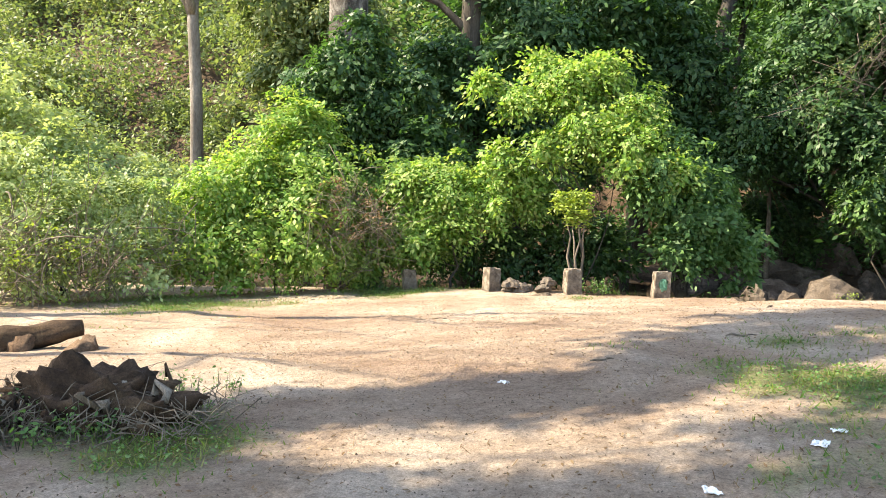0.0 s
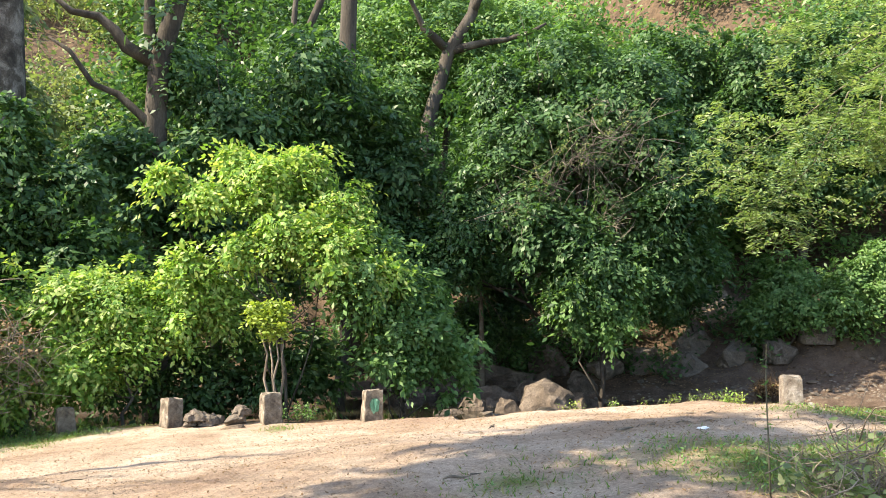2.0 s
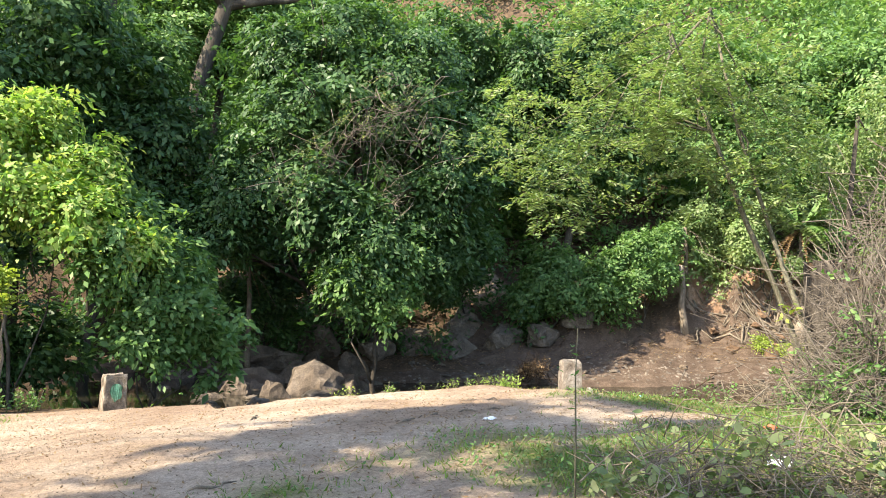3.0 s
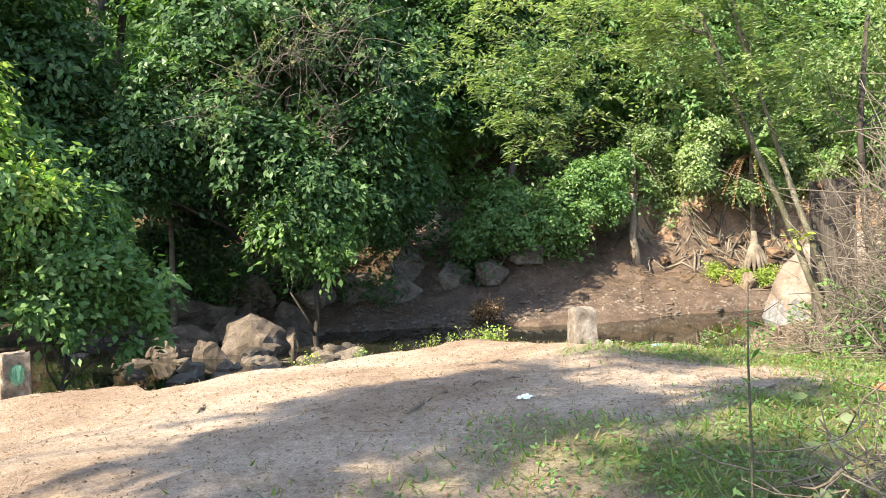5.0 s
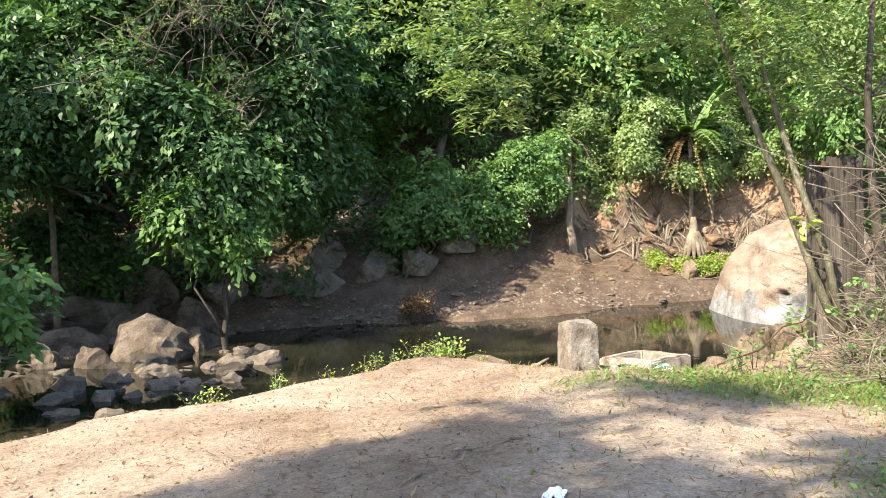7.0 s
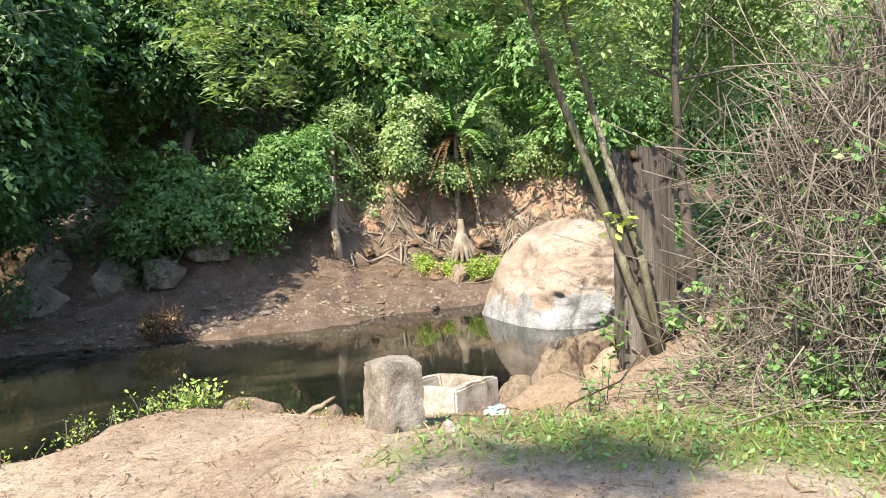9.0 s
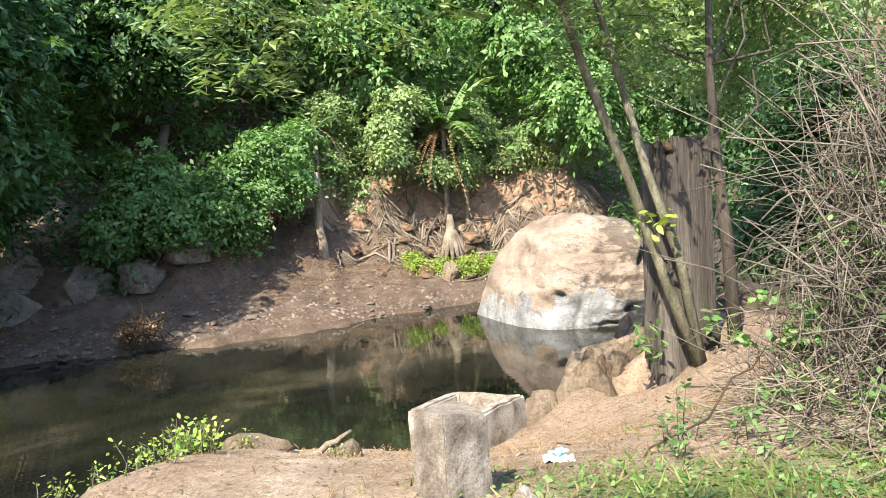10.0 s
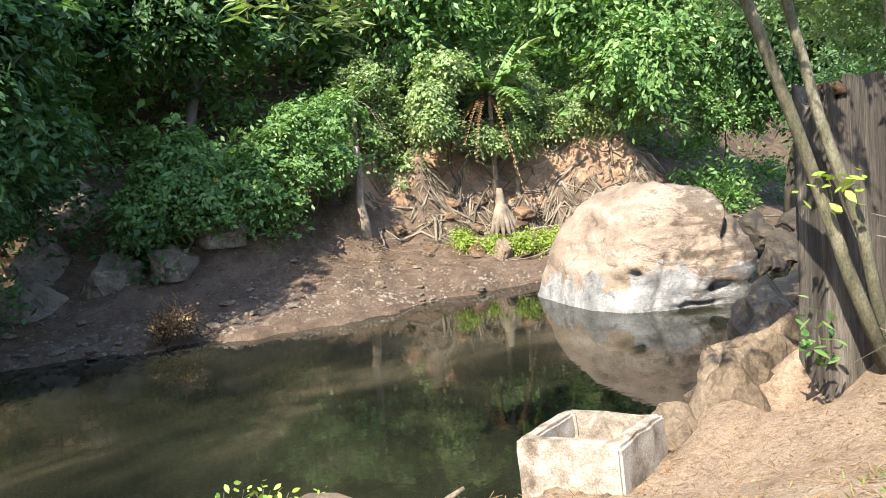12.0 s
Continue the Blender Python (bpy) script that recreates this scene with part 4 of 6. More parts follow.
def shrub(base, blobs, leaf, clumps, per, clump_r, lsize, label, seed, aspect=0.55, category="shrub", limbs=7, r0=0.05, up=0.4, bark=None, group=""):
    z = gz(base[0], base[1])
    b = (base[0], base[1], z)
    top = np.mean(np.array(blobs)[:, :3], 0)
    top[2] = z + 0.75 * (top[2] - z)
    return tree("shrub", b, tuple(top), r0, blobs, leaf, clumps, per, clump_r, lsize, label, category, bark or BARK_DARK, seed, aspect, group, limbs, None, up, 2)


# bright shrubs behind the stone posts
shrub((-5.6, 19.8), [(-7.0, 19.2, 4.0, 1.1), (-6.4, 19.9, 4.4, 1.2), (-5.6, 20.6, 5.0, 1.3), (-5.1, 19.6, 3.5, 1.2), (-5.9, 18.9, 2.7, 1.1), (-4.4, 20.3, 4.2, 1.2), (-7.2, 18.6, 2.6, 1.0), (-4.4, 19.6, 2.6, 1.0), (-5.2, 20.9, 5.8, 0.9)],
      LEAF_LIME, 640, 62, 0.36, 0.13, "large sunlit lime-green shrub behind the clearing", 1)
shrub((-3.2, 20.5), [(-3.2, 21.0, 3.7, 1.0), (-2.5, 21.2, 3.0, 1.0), (-3.6, 20.7, 2.5, 0.9), (-2.3, 21.6, 4.3, 0.9)],
      LEAF_LIME, 320, 56, 0.34, 0.13, "sunlit green shrub with tangled dry vines", 2)
shrub((-1.2, 20.4), [(-2.2, 21.0, 4.1, 0.9), (-1.2, 20.9, 4.0, 0.95), (-0.2, 21.0, 3.9, 0.9), (-2.3, 20.6, 2.9, 0.8), (-1.5, 20.7, 3.0, 0.75), (0.6, 21.2, 4.1, 0.8)],
      LEAF_LIME, 440, 60, 0.32, 0.125, "sunlit lime-green shrub arching over the stone posts", 3)
shrub((2.4, 21.0), [(1.7, 21.2, 6.7, 0.8), (2.6, 21.6, 7.2, 0.65), (0.5, 20.9, 6.4, 0.5), (2.4, 20.7, 5.6, 0.8), (3.4, 20.3, 5.1, 0.65), (4.3, 20.3, 4.6, 0.55), (0.1, 20.7, 4.9, 0.5), (3.5, 21.3, 6.1, 0.7), (1.3, 20.6, 5.2, 0.55), (1.2, 21.6, 7.4, 0.45), (-0.4, 20.9, 6.9, 0.3)],
      LEAF_LIME, 480, 60, 0.34, 0.14, "tall sunlit green shrub arching beside the stream", 4)
# shaded flank of the bright shrubs; the darker leaf colour carries the shade
shrub((4.6, 21.0), [(4.0, 20.6, 4.2, 0.9), (4.9, 20.6, 3.5, 0.9), (5.7, 20.9, 2.8, 0.8), (4.2, 21.5, 5.0, 1.0), (5.2, 21.6, 4.0, 1.0), (6.2, 21.5, 2.4, 0.7), (4.6, 20.6, 2.6, 0.7)],
      LEAF_MID, 420, 48, 0.34, 0.165, "shaded green shrub leaning over the stream", 5)
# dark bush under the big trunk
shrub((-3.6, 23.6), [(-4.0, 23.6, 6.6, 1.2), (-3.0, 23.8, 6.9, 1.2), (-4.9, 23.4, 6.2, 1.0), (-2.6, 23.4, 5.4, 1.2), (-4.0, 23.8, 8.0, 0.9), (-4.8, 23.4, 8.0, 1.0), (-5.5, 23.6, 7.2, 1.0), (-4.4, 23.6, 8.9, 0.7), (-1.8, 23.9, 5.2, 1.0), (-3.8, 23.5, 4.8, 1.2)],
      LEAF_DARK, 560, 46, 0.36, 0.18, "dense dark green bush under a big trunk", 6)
# hazy pale shrubs towards the open side
shrub((-9.6, 16.6), [(-11.4, 17.2, 4.2, 1.4), (-9.7, 16.4, 3.0, 1.2), (-9.5, 17.2, 3.8, 1.2), (-9.9, 15.9, 2.2, 0.9), (-8.2, 17.0, 2.5, 1.0), (-8.4, 18.0, 3.5, 1.0)],
      LEAF_PALE, 400, 60, 0.36, 0.11, "sunlit yellow-green scrub with dry stems", 7)
shrub((-13, 19.5), [(-12.2, 19.5, 5.6, 1.5), (-13.6, 18.6, 6.2, 1.7), (-13.2, 18.0, 4.0, 1.6), (-11.0, 20.2, 4.6, 1.4), (-14.8, 18.0, 5.0, 1.6), (-9.6, 20.8, 4.2, 1.2), (-12.0, 19.0, 3.0, 1.4)],
      LEAF_PALE, 620, 56, 0.42, 0.14, "pale feathery green scrub at the wood's edge", 8)
# low growth in the hollow behind the posts, its shade put into the leaf colour
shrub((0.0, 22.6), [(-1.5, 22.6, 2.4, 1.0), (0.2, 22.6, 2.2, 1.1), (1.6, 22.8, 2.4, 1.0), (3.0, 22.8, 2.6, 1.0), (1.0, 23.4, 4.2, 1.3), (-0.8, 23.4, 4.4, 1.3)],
      LEAF_DARK, 340, 44, 0.36, 0.17, "undergrowth in the shaded hollow behind the posts, shade in its colour", 9)


def sapling():
    rng = np.random.default_rng(15)
    x, y = 1.85, 18.35
    z = gz(x, y)
    e = thing("sapling", x, y, z, "young yellow-green sapling with bare slender stems behind a stone post", "sapling")
    for k, (dx, dz) in enumerate([(-0.28, 1.75), (0.03, 1.6), (0.2, 1.7), (-0.1, 1.5)]):
        v, f = tube_geo(bend(rng, (dx * 0.1, 0.02 * k, -0.1), (dx, 0.05 * k, dz), 4, 0.02), [0.034, 0.03, 0.026, 0.02, 0.012], 6)
        finish("stem", v, f, PALEWOOD, e)
    p, c = crown_points(rng, [(-0.05, 0, 1.85, 0.36), (0.12, 0.05, 2.15, 0.28), (-0.3, 0, 2.1, 0.26), (0.15, 0, 1.65, 0.2)], 60, 30, 0.16)
    quads("crown", fine_leaves(rng, p, 0.085, 0.5), 6, LEAF_YELLOW, e)


sapling()

# the large dark tree over the stream head
tree("broadleaf_tree", (14.4, 31.4, gz(14.4, 31.4)), (12.4, 28.2, 8.4), 0.26,
     [(12.8, 27.8, 9.6, 2.0), (10.6, 28.4, 9.0, 1.9), (14.3, 27.4, 8.8, 1.9), (9.5, 28.4, 7.4, 1.7), (11.0, 27.3, 6.0, 1.7), (12.4, 26.6, 5.0, 1.5), (14.6, 26.9, 6.2, 1.6), (11.7, 26.6, 3.9, 1.3), (8.8, 28.5, 6.0, 1.6), (15.9, 27.2, 7.4, 1.6), (12.5, 28.8, 11.8, 1.9), (14.6, 28.2, 11.0, 1.8), (10.4, 29.3, 11.0, 1.8), (8.0, 28.6, 4.9, 1.3), (16.4, 28.3, 5.2, 1.5), (15.0, 27.6, 4.2, 1.1)],
     LEAF_DARK, 1500, 56, 0.48, 0.20, "large dense dark green tree leaning over the stream head", seed=20, via=[(14.2, 31.0, 2.0), (13.9, 30.4, 3.4), (13.2, 29.2, 5.2)], limbs=14, twigs=3)
shrub((12.2, 26.6), [(12.3, 26.3, 3.6, 0.9), (11.2, 26.2, 3.3, 0.8), (13.0, 26.2, 3.1, 0.8), (12.0, 25.9, 2.8, 0.7), (13.3, 26.4, 4.2, 0.8)],
      LEAF_MID, 260, 40, 0.32, 0.19, "green leafy branch hanging low over the water", 21, r0=0.1)
shrub((10.6, 32.2), [(9.9, 31.5, 3.0, 0.8), (10.9, 31.8, 3.1, 0.8), (10.6, 32.4, 4.4, 1.0), (9.2, 31.3, 3.0, 0.7), (11.6, 32.2, 3.8, 0.8)],
      LEAF_DARK, 320, 44, 0.36, 0.18, "dark undergrowth under the leaning tree", 41)
# trees on the slope to both sides
SLOPE = [
    ((4.5, 31.0), 0.2, [(4.5, 30.5, 7.5, 2.2), (6.5, 31.0, 8.5, 2.2), (3.0, 31.5, 9.0, 2.2), (5.5, 31.5, 11.0, 2.3), (7.2, 30.4, 6.0, 1.8), (2.2, 30.6, 6.0, 1.8)], LEAF_DARK, 900, "dark green tree on the shaded slope", 22),
    ((18.8, 33.5), 0.22, [(18.4, 32.5, 9.5, 2.3), (20.4, 32.6, 10.5, 2.3), (17.0, 33.2, 12.0, 2.4), (19.2, 33.4, 13.5, 2.4), (21.8, 33.5, 8.8, 2.0), (16.6, 31.8, 7.8, 1.9)], LEAF_DARK, 950, "tall dark green tree above the footpath", 23),
    ((23.4, 31.6), 0.2, [(23.0, 30.6, 8.4, 2.0), (24.8, 30.2, 9.2, 2.0), (24.0, 31.2, 11.5, 2.3), (26.4, 29.8, 10.5, 2.2), (22.0, 31.8, 12.8, 2.2), (25.6, 31.4, 13.8, 2.4)], LEAF_DARK, 950, "dark green tree behind the muddy shore", 24),
    ((29.6, 28.4), 0.2, [(28.4, 27.6, 9.6, 2.0), (30.0, 26.4, 9.0, 2.0), (29.2, 28.0, 12.2, 2.3), (31.4, 26.0, 11.4, 2.2), (27.2, 28.6, 11.8, 2.0)], LEAF_MID, 800, "leafy tree on the bank above the ferns", 25),
    ((34.0, 23.0), 0.2, [(33.0, 22.6, 8.8, 2.1), (34.6, 20.8, 8.0, 2.1), (33.6, 23.4, 11.6, 2.3), (35.6, 20.4, 11.0, 2.2), (32.4, 20.4, 6.4, 1.7)], LEAF_MID, 800, "leafy tree on the slope behind the boulder", 26),
    ((37.0, 17.0), 0.2, [(36.0, 17.0, 7.0, 2.1), (37.6, 15.0, 6.0, 2.1), (36.6, 17.4, 10.0, 2.3), (39.0, 14.0, 9.0, 2.4), (35.0, 15.0, 4.4, 1.6)], LEAF_DARK, 700, "dark leafy tree downstream of the boulder", 27),
    ((0.2, 29.0), 0.2, [(-0.8, 27.2, 7.6, 1.7), (0.8, 27.8, 6.4, 1.8), (-2.2, 27.6, 8.6, 1.5), (1.2, 28.0, 9.4, 1.9), (2.6, 28.4, 7.6, 1.8), (-0.4, 28.4, 11.6, 1.8), (3.4, 29.0, 11.6, 2.0)], LEAF_DARK, 800, "dark leafy tree deep in the shaded wood", 29),
    ((-7.4, 29.6), 0.18, [(-7.6, 28.6, 8.4, 1.8), (-6.2, 29.0, 10.4, 1.7), (-8.6, 29.0, 10.8, 1.7), (-7.0, 29.4, 13.4, 2.0)], LEAF_OLIVE, 420, "thin sunlit tree on the hillside edge", 39),
    ((10.0, 37.5), 0.24, [(8.6, 36.6, 13.0, 2.6), (11.4, 36.8, 13.8, 2.6), (10.0, 37.6, 16.5, 2.8), (13.0, 37.4, 15.6, 2.6), (7.0, 37.8, 15.5, 2.4)], LEAF_MID, 750, "tall leafy tree higher on the slope", 28),
]
for (bx, by), r0, blobs, leaf, n, label, seed in SLOPE:
    c = np.mean(np.array(blobs)[:, :3], 0)
    tree("forest_tree", (bx, by, gz(bx, by)), (c[0], c[1], c[2] + 0.6), r0, blobs, leaf, n, 50, 0.55, 0.23, label, seed=seed, group="trees on the far slope", limbs=6, twigs=2)

# undergrowth along the far bank
UNDER = [
    ((20.9, 29.2), [(20.6, 29.0, 3.4, 1.0), (21.2, 28.4, 3.1, 0.9), (22.4, 27.8, 3.2, 0.9), (21.4, 29.2, 4.2, 1.0), (23.2, 28.0, 4.0, 1.0), (20.0, 29.4, 2.8, 0.8)], LEAF_MID, 380, 0.16, "spreading green undergrowth above the muddy shore", 30),
    ((24.4, 27.6), [(24.0, 27.4, 3.6, 0.9), (25.1, 27.2, 4.0, 0.9), (24.4, 27.8, 4.8, 1.0), (25.6, 27.6, 5.2, 0.9)], LEAF_MID, 300, 0.14, "green shrub around a pale dead stem", 31),
    ((28.3, 27.5), [(27.7, 27.5, 4.4, 0.8), (28.3, 27.1, 3.3, 0.8), (28.9, 27.5, 5.2, 0.9), (28.1, 28.1, 6.4, 1.0), (29.1, 27.9, 7.4, 1.0)], LEAF_FEATHER, 340, 0.13, "light green sunlit shrub beside the ferns", 32),
    ((32.4, 24.2), [(31.6, 24.4, 4.9, 0.8), (32.8, 23.0, 5.0, 0.9), (32.0, 25.0, 6.2, 1.2), (33.8, 22.6, 6.2, 1.1), (34.0, 21.2, 4.8, 0.9), (35.0, 20.0, 4.6, 0.9)], LEAF_FEATHER, 420, 0.12, "fine-leaved light green shrub on the bank top", 33),
    ((18.6, 31.2), [(18.2, 30.6, 4.0, 1.0), (17.4, 31.0, 4.6, 1.0), (19.2, 31.4, 5.2, 1.0), (16.8, 30.2, 3.2, 0.8)], LEAF_DARK, 260, 0.16, "dark shrub beside the footpath", 34),
    ((29.0, 23.0), [(27.9, 23.6, 0.9, 0.35), (28.3, 22.8, 0.95, 0.4), (28.7, 22.2, 1.0, 0.35), (27.3, 24.3, 1.2, 0.3)], LEAF_YELLOW, 130, 0.08, "low yellow-green weeds at the boulder's foot", 35),
    ((36.0, 19.0), [(35.5, 18.9, 4.6, 1.0), (36.8, 17.8, 4.6, 1.1), (36.0, 19.6, 6.0, 1.2)], LEAF_MID, 260, 0.14, "green shrub downstream of the boulder", 36),
]
for base, blobs, leaf, n, ls, label, seed in UNDER:
    shrub(base, blobs, leaf, n, 46, 0.3, ls, label, seed)


shrub((28.9, 25.6), [(28.2, 25.6, 5.6, 0.7), (28.0, 25.4, 4.8, 0.6), (28.7, 25.3, 6.4, 0.7), (29.2, 24.4, 4.2, 0.42), (30.3, 23.8, 4.2, 0.45), (31.2, 23.9, 5.5, 0.6)],
      LEAF_FEATHER, 300, 44, 0.3, 0.14, "bright green sunlit shrub around the big fern", 42)


def understory():
    """Continuous undergrowth on the lower slope, between the trees."""
    rng = np.random.default_rng(55)
    # the dark set carries the slope's shade in its leaf colour
    for name, leaf, x0, x1, n, label in (("undergrowth", LEAF_DARK, -6, 24, 150, "dense undergrowth on the shaded slope, shade in its leaf colour"), ("undergrowth", LEAF_MID, 21, 46, 120, "leafy undergrowth above the root bank"), ("hillside_scrub", LEAF_OLIVE, -26, -5, 170, "sunlit scrub on the lower hillside"), ("hillside_scrub", LEAF_MID, 4, 32, 200, "leafy scrub higher on the slope")):
        pts = []
        for k in range(n * 3):
            x = rng.uniform(x0, x1)
            y = rng.uniform(12, 56)
            f = float(side(np.array([x]), np.array([y]), FAR)[0])
            lo = 1.2 if x > 34 else 6.2 if x > 25 else (3.2 if x > 17 else 1.6)
            if name == "hillside_scrub" and x > 0:
                f -= 10.0
            if not lo < f < 13 or (abs(x - 20.4) < 0.9 and abs(y - 33.2) < 1.6):
                continue
            r = rng.uniform(0.55, 1.15)
            z = gz(x, y) + r * rng.uniform(0.3, 0.9)
            m = 300
            d = rng.normal(size=(m, 3))
            d /= np.linalg.norm(d, axis=1)[:, None]
            pts.append(np.array((x, y, z)) + d * r * rng.uniform(0.45, 1.15, m)[:, None] + rng.normal(size=(m, 3)) * 0.1)
        p = np.concatenate(pts)
        tagged(quads(name, leaf_verts(rng, p, 0.21, 0.5, 0.4), 4, leaf), label, "undergrowth", kind="stuff")


understory()
for base, blobs, leaf, n, label, seed in [
        ((20.5, 10.5), [(19.6, 10.6, 2.6, 0.9), (20.8, 11.2, 2.8, 0.9), (21.8, 11.0, 3.8, 1.1), (20.4, 9.6, 4.2, 1.1), (22.6, 11.6, 2.6, 0.9), (19.0, 9.8, 3.4, 0.9)], LEAF_DARK, 330, "shaded shrub behind the dead trunk", 37),
        ((25.0, 10.0), [(24.0, 10.8, 3.0, 1.3), (25.6, 10.6, 4.4, 1.5), (27.0, 10.8, 3.0, 1.3), (24.4, 9.0, 5.6, 1.6), (28.6, 11.0, 5.0, 1.6), (22.6, 9.6, 5.6, 1.4)], LEAF_DARK, 420, "dark shrub on the near bank downstream", 38)]:
    shrub(base, blobs, leaf, n, 44, 0.36, 0.15, label, seed)
shrub((21.0, 12.2), [(20.2, 12.5, 2.3, 0.7), (20.6, 12.0, 3.2, 0.8), (21.4, 12.4, 4.0, 0.8), (20.4, 11.6, 2.2, 0.7), (22.2, 12.6, 2.2, 0.8), (21.6, 11.8, 5.0, 0.9)],
      LEAF_DARK, 300, 44, 0.34, 0.14, "shaded shrub on the bank downstream of the pillar", 39)
shrub((28.8, 25.2), [(28.0, 25.8, 4.6, 0.5), (28.8, 25.4, 4.4, 0.45), (30.2, 24.8, 4.4, 0.45), (31.0, 24.3, 4.5, 0.5), (32.0, 23.4, 4.5, 0.5), (33.0, 22.4, 4.5, 0.5)],
      LEAF_OLIVE, 200, 40, 0.3, 0.12, "pale green growth round the ferns above the root bank", 40)


def far_woods():
    """Bushes and canopy far up the slope, too many to tell apart."""
    rng = np.random.default_rng(50)
    # dark leaves on the middle hillside stand in for shade under high canopies
    for name, leaf, n, x0, x1, label, s in (("far_scrub", LEAF_OLIVE, 400, -60, -3, "sunlit olive scrub on the hillside", 1.6), ("far_woods", LEAF_DARK, 340, -6, 20, "wooded hillside beyond the stream, shade in its leaf colour", 2.0), ("far_woods", LEAF_MID, 480, 18, 80, "leafy hillside beyond the pool", 2.0)):
        pts = []
        for k in range(n):
            x, y = rng.uniform(x0, x1), rng.uniform(33, 80)
            if x > 30:
                y = rng.uniform(18, 70)
            f = float(side(np.array([x]), np.array([y]), FAR)[0])
            if f < 9:
                continue
            r = rng.uniform(0.8, 1.5) * s * (1 + f / 90)
            z = gz(x, y) + r * rng.uniform(0.3, 1.3)
            m = 560 if leaf is LEAF_OLIVE else 330
            d = rng.normal(size=(m, 3))
            d /= np.linalg.norm(d, axis=1)[:, None]
            pts.append(np.array((x, y, z)) + d * r * rng.uniform(0.6, 1.1, m)[:, None] * np.array((1, 1, 0.8)) + rng.normal(size=(m, 3)) * 0.15)
        p = np.concatenate(pts)
        tagged(quads(name, leaf_verts(rng, p, 0.30 if leaf is LEAF_OLIVE else 0.42, 0.55, 0.3), 4, leaf), label, "woods", kind="stuff")


far_woods()

# bare and slender trunks on the slope


def bare_trunk(name, pts, r, label, seed, bark, forks=()):
    rng = np.random.default_rng(seed)
    x, y = pts[0][:2]
    z = gz(x, y)
    e = thing(name, x, y, z, label, "tree", "trunks on the slope")
    o = np.array((x, y, z))
    line = [np.array((0, 0, -0.3))] + [np.array(p) - o for p in pts[1:]]
    n = len(line)
    v, f = tube_geo(line, [r * (1 - 0.45 * i / (n - 1)) for i in range(n)], 10, rng, 0.06)
    finish("trunk", v, f, bark, e)
    for i, tip, k in forks:
        v, f = tube_geo(bend(rng, line[i], np.array(tip) - o, 5, 0.035), [r * k * (1 - 0.15 * q) for q in range(6)], 7, rng, 0.05)
        finish("limb", v, f, bark, e)
    return e


bare_trunk("big_tree", [(-5.2, 25.8), (-5.15, 25.8, 6), (-5.1, 25.8, 10), (-5.1, 25.8, 14), (-5.2, 25.9, 19)], 0.78, "massive straight grey trunk rising out of the bush", 60, BARK_BIG, [(3, (-8.0, 25.0, 18.5), 0.4), (3, (-2.6, 25.6, 18.0), 0.4)])
bare_trunk("forked_tree", [(-10.7, 27.0), (-10.7, 27.0, 7), (-10.8, 27.0, 9.6), (-10.7, 26.9, 12), (-10.4, 26.8, 17)], 0.24, "slender grey forked tree in front of the hillside", 61, BARK_GREY,
           [(2, (-13.2, 26.4, 13.6), 0.8), (2, (-12.2, 26.6, 15.0), 0.7), (3, (-9.6, 26.6, 15.4), 0.6), (3, (-12.0, 26.6, 17), 0.5), (2, (-14.2, 26.2, 13.4), 0.4), (3, (-8.4, 26.4, 13.2), 0.3)])
bare_trunk("dark_tree", [(-1.3, 27.6), (-1.3, 27.5, 9), (-1.2, 27.5, 11), (-0.3, 27.5, 14.2), (1.0, 27.6, 18)], 0.4, "dark twisted trunk in the shaded wood", 62, BARK_DARK, [(2, (-4.3, 27.0, 13.0), 0.6), (2, (-2.0, 27.4, 16), 0.55), (1, (-4.2, 27.2, 11.6), 0.4)])
bare_trunk("dark_tree", [(2.4, 31.5), (2.6, 31.5, 10.5), (3.2, 31.5, 12.8), (4.4, 31.4, 15.6), (5.2, 31.4, 18)], 0.2, "thin dark leaning stem in the wood", 63, BARK_DARK, [(2, (2.9, 31.4, 17), 0.7)])
bare_trunk("dark_tree", [(5.2, 33.4), (5.2, 33.3, 9.5), (5.2, 33.3, 12.7), (5.4, 33.3, 16.4), (5.3, 33.3, 20)], 0.46, "dark straight trunk on the slope", 64, BARK_DARK)
bare_trunk("dark_tree", [(8.2, 34.6), (8.6, 34.4, 11), (9.6, 34.4, 14.1), (10.6, 34.2, 15.7), (11.2, 34.0, 18)], 0.34, "dark crooked tree with a sideways limb", 65, BARK_DARK, [(2, (13.5, 33.2, 15.1), 0.6), (2, (7.2, 33.9, 16.5), 0.6), (3, (12.5, 33.6, 19), 0.6)])

# the tree leaning over the path, two stems with feathery leaves


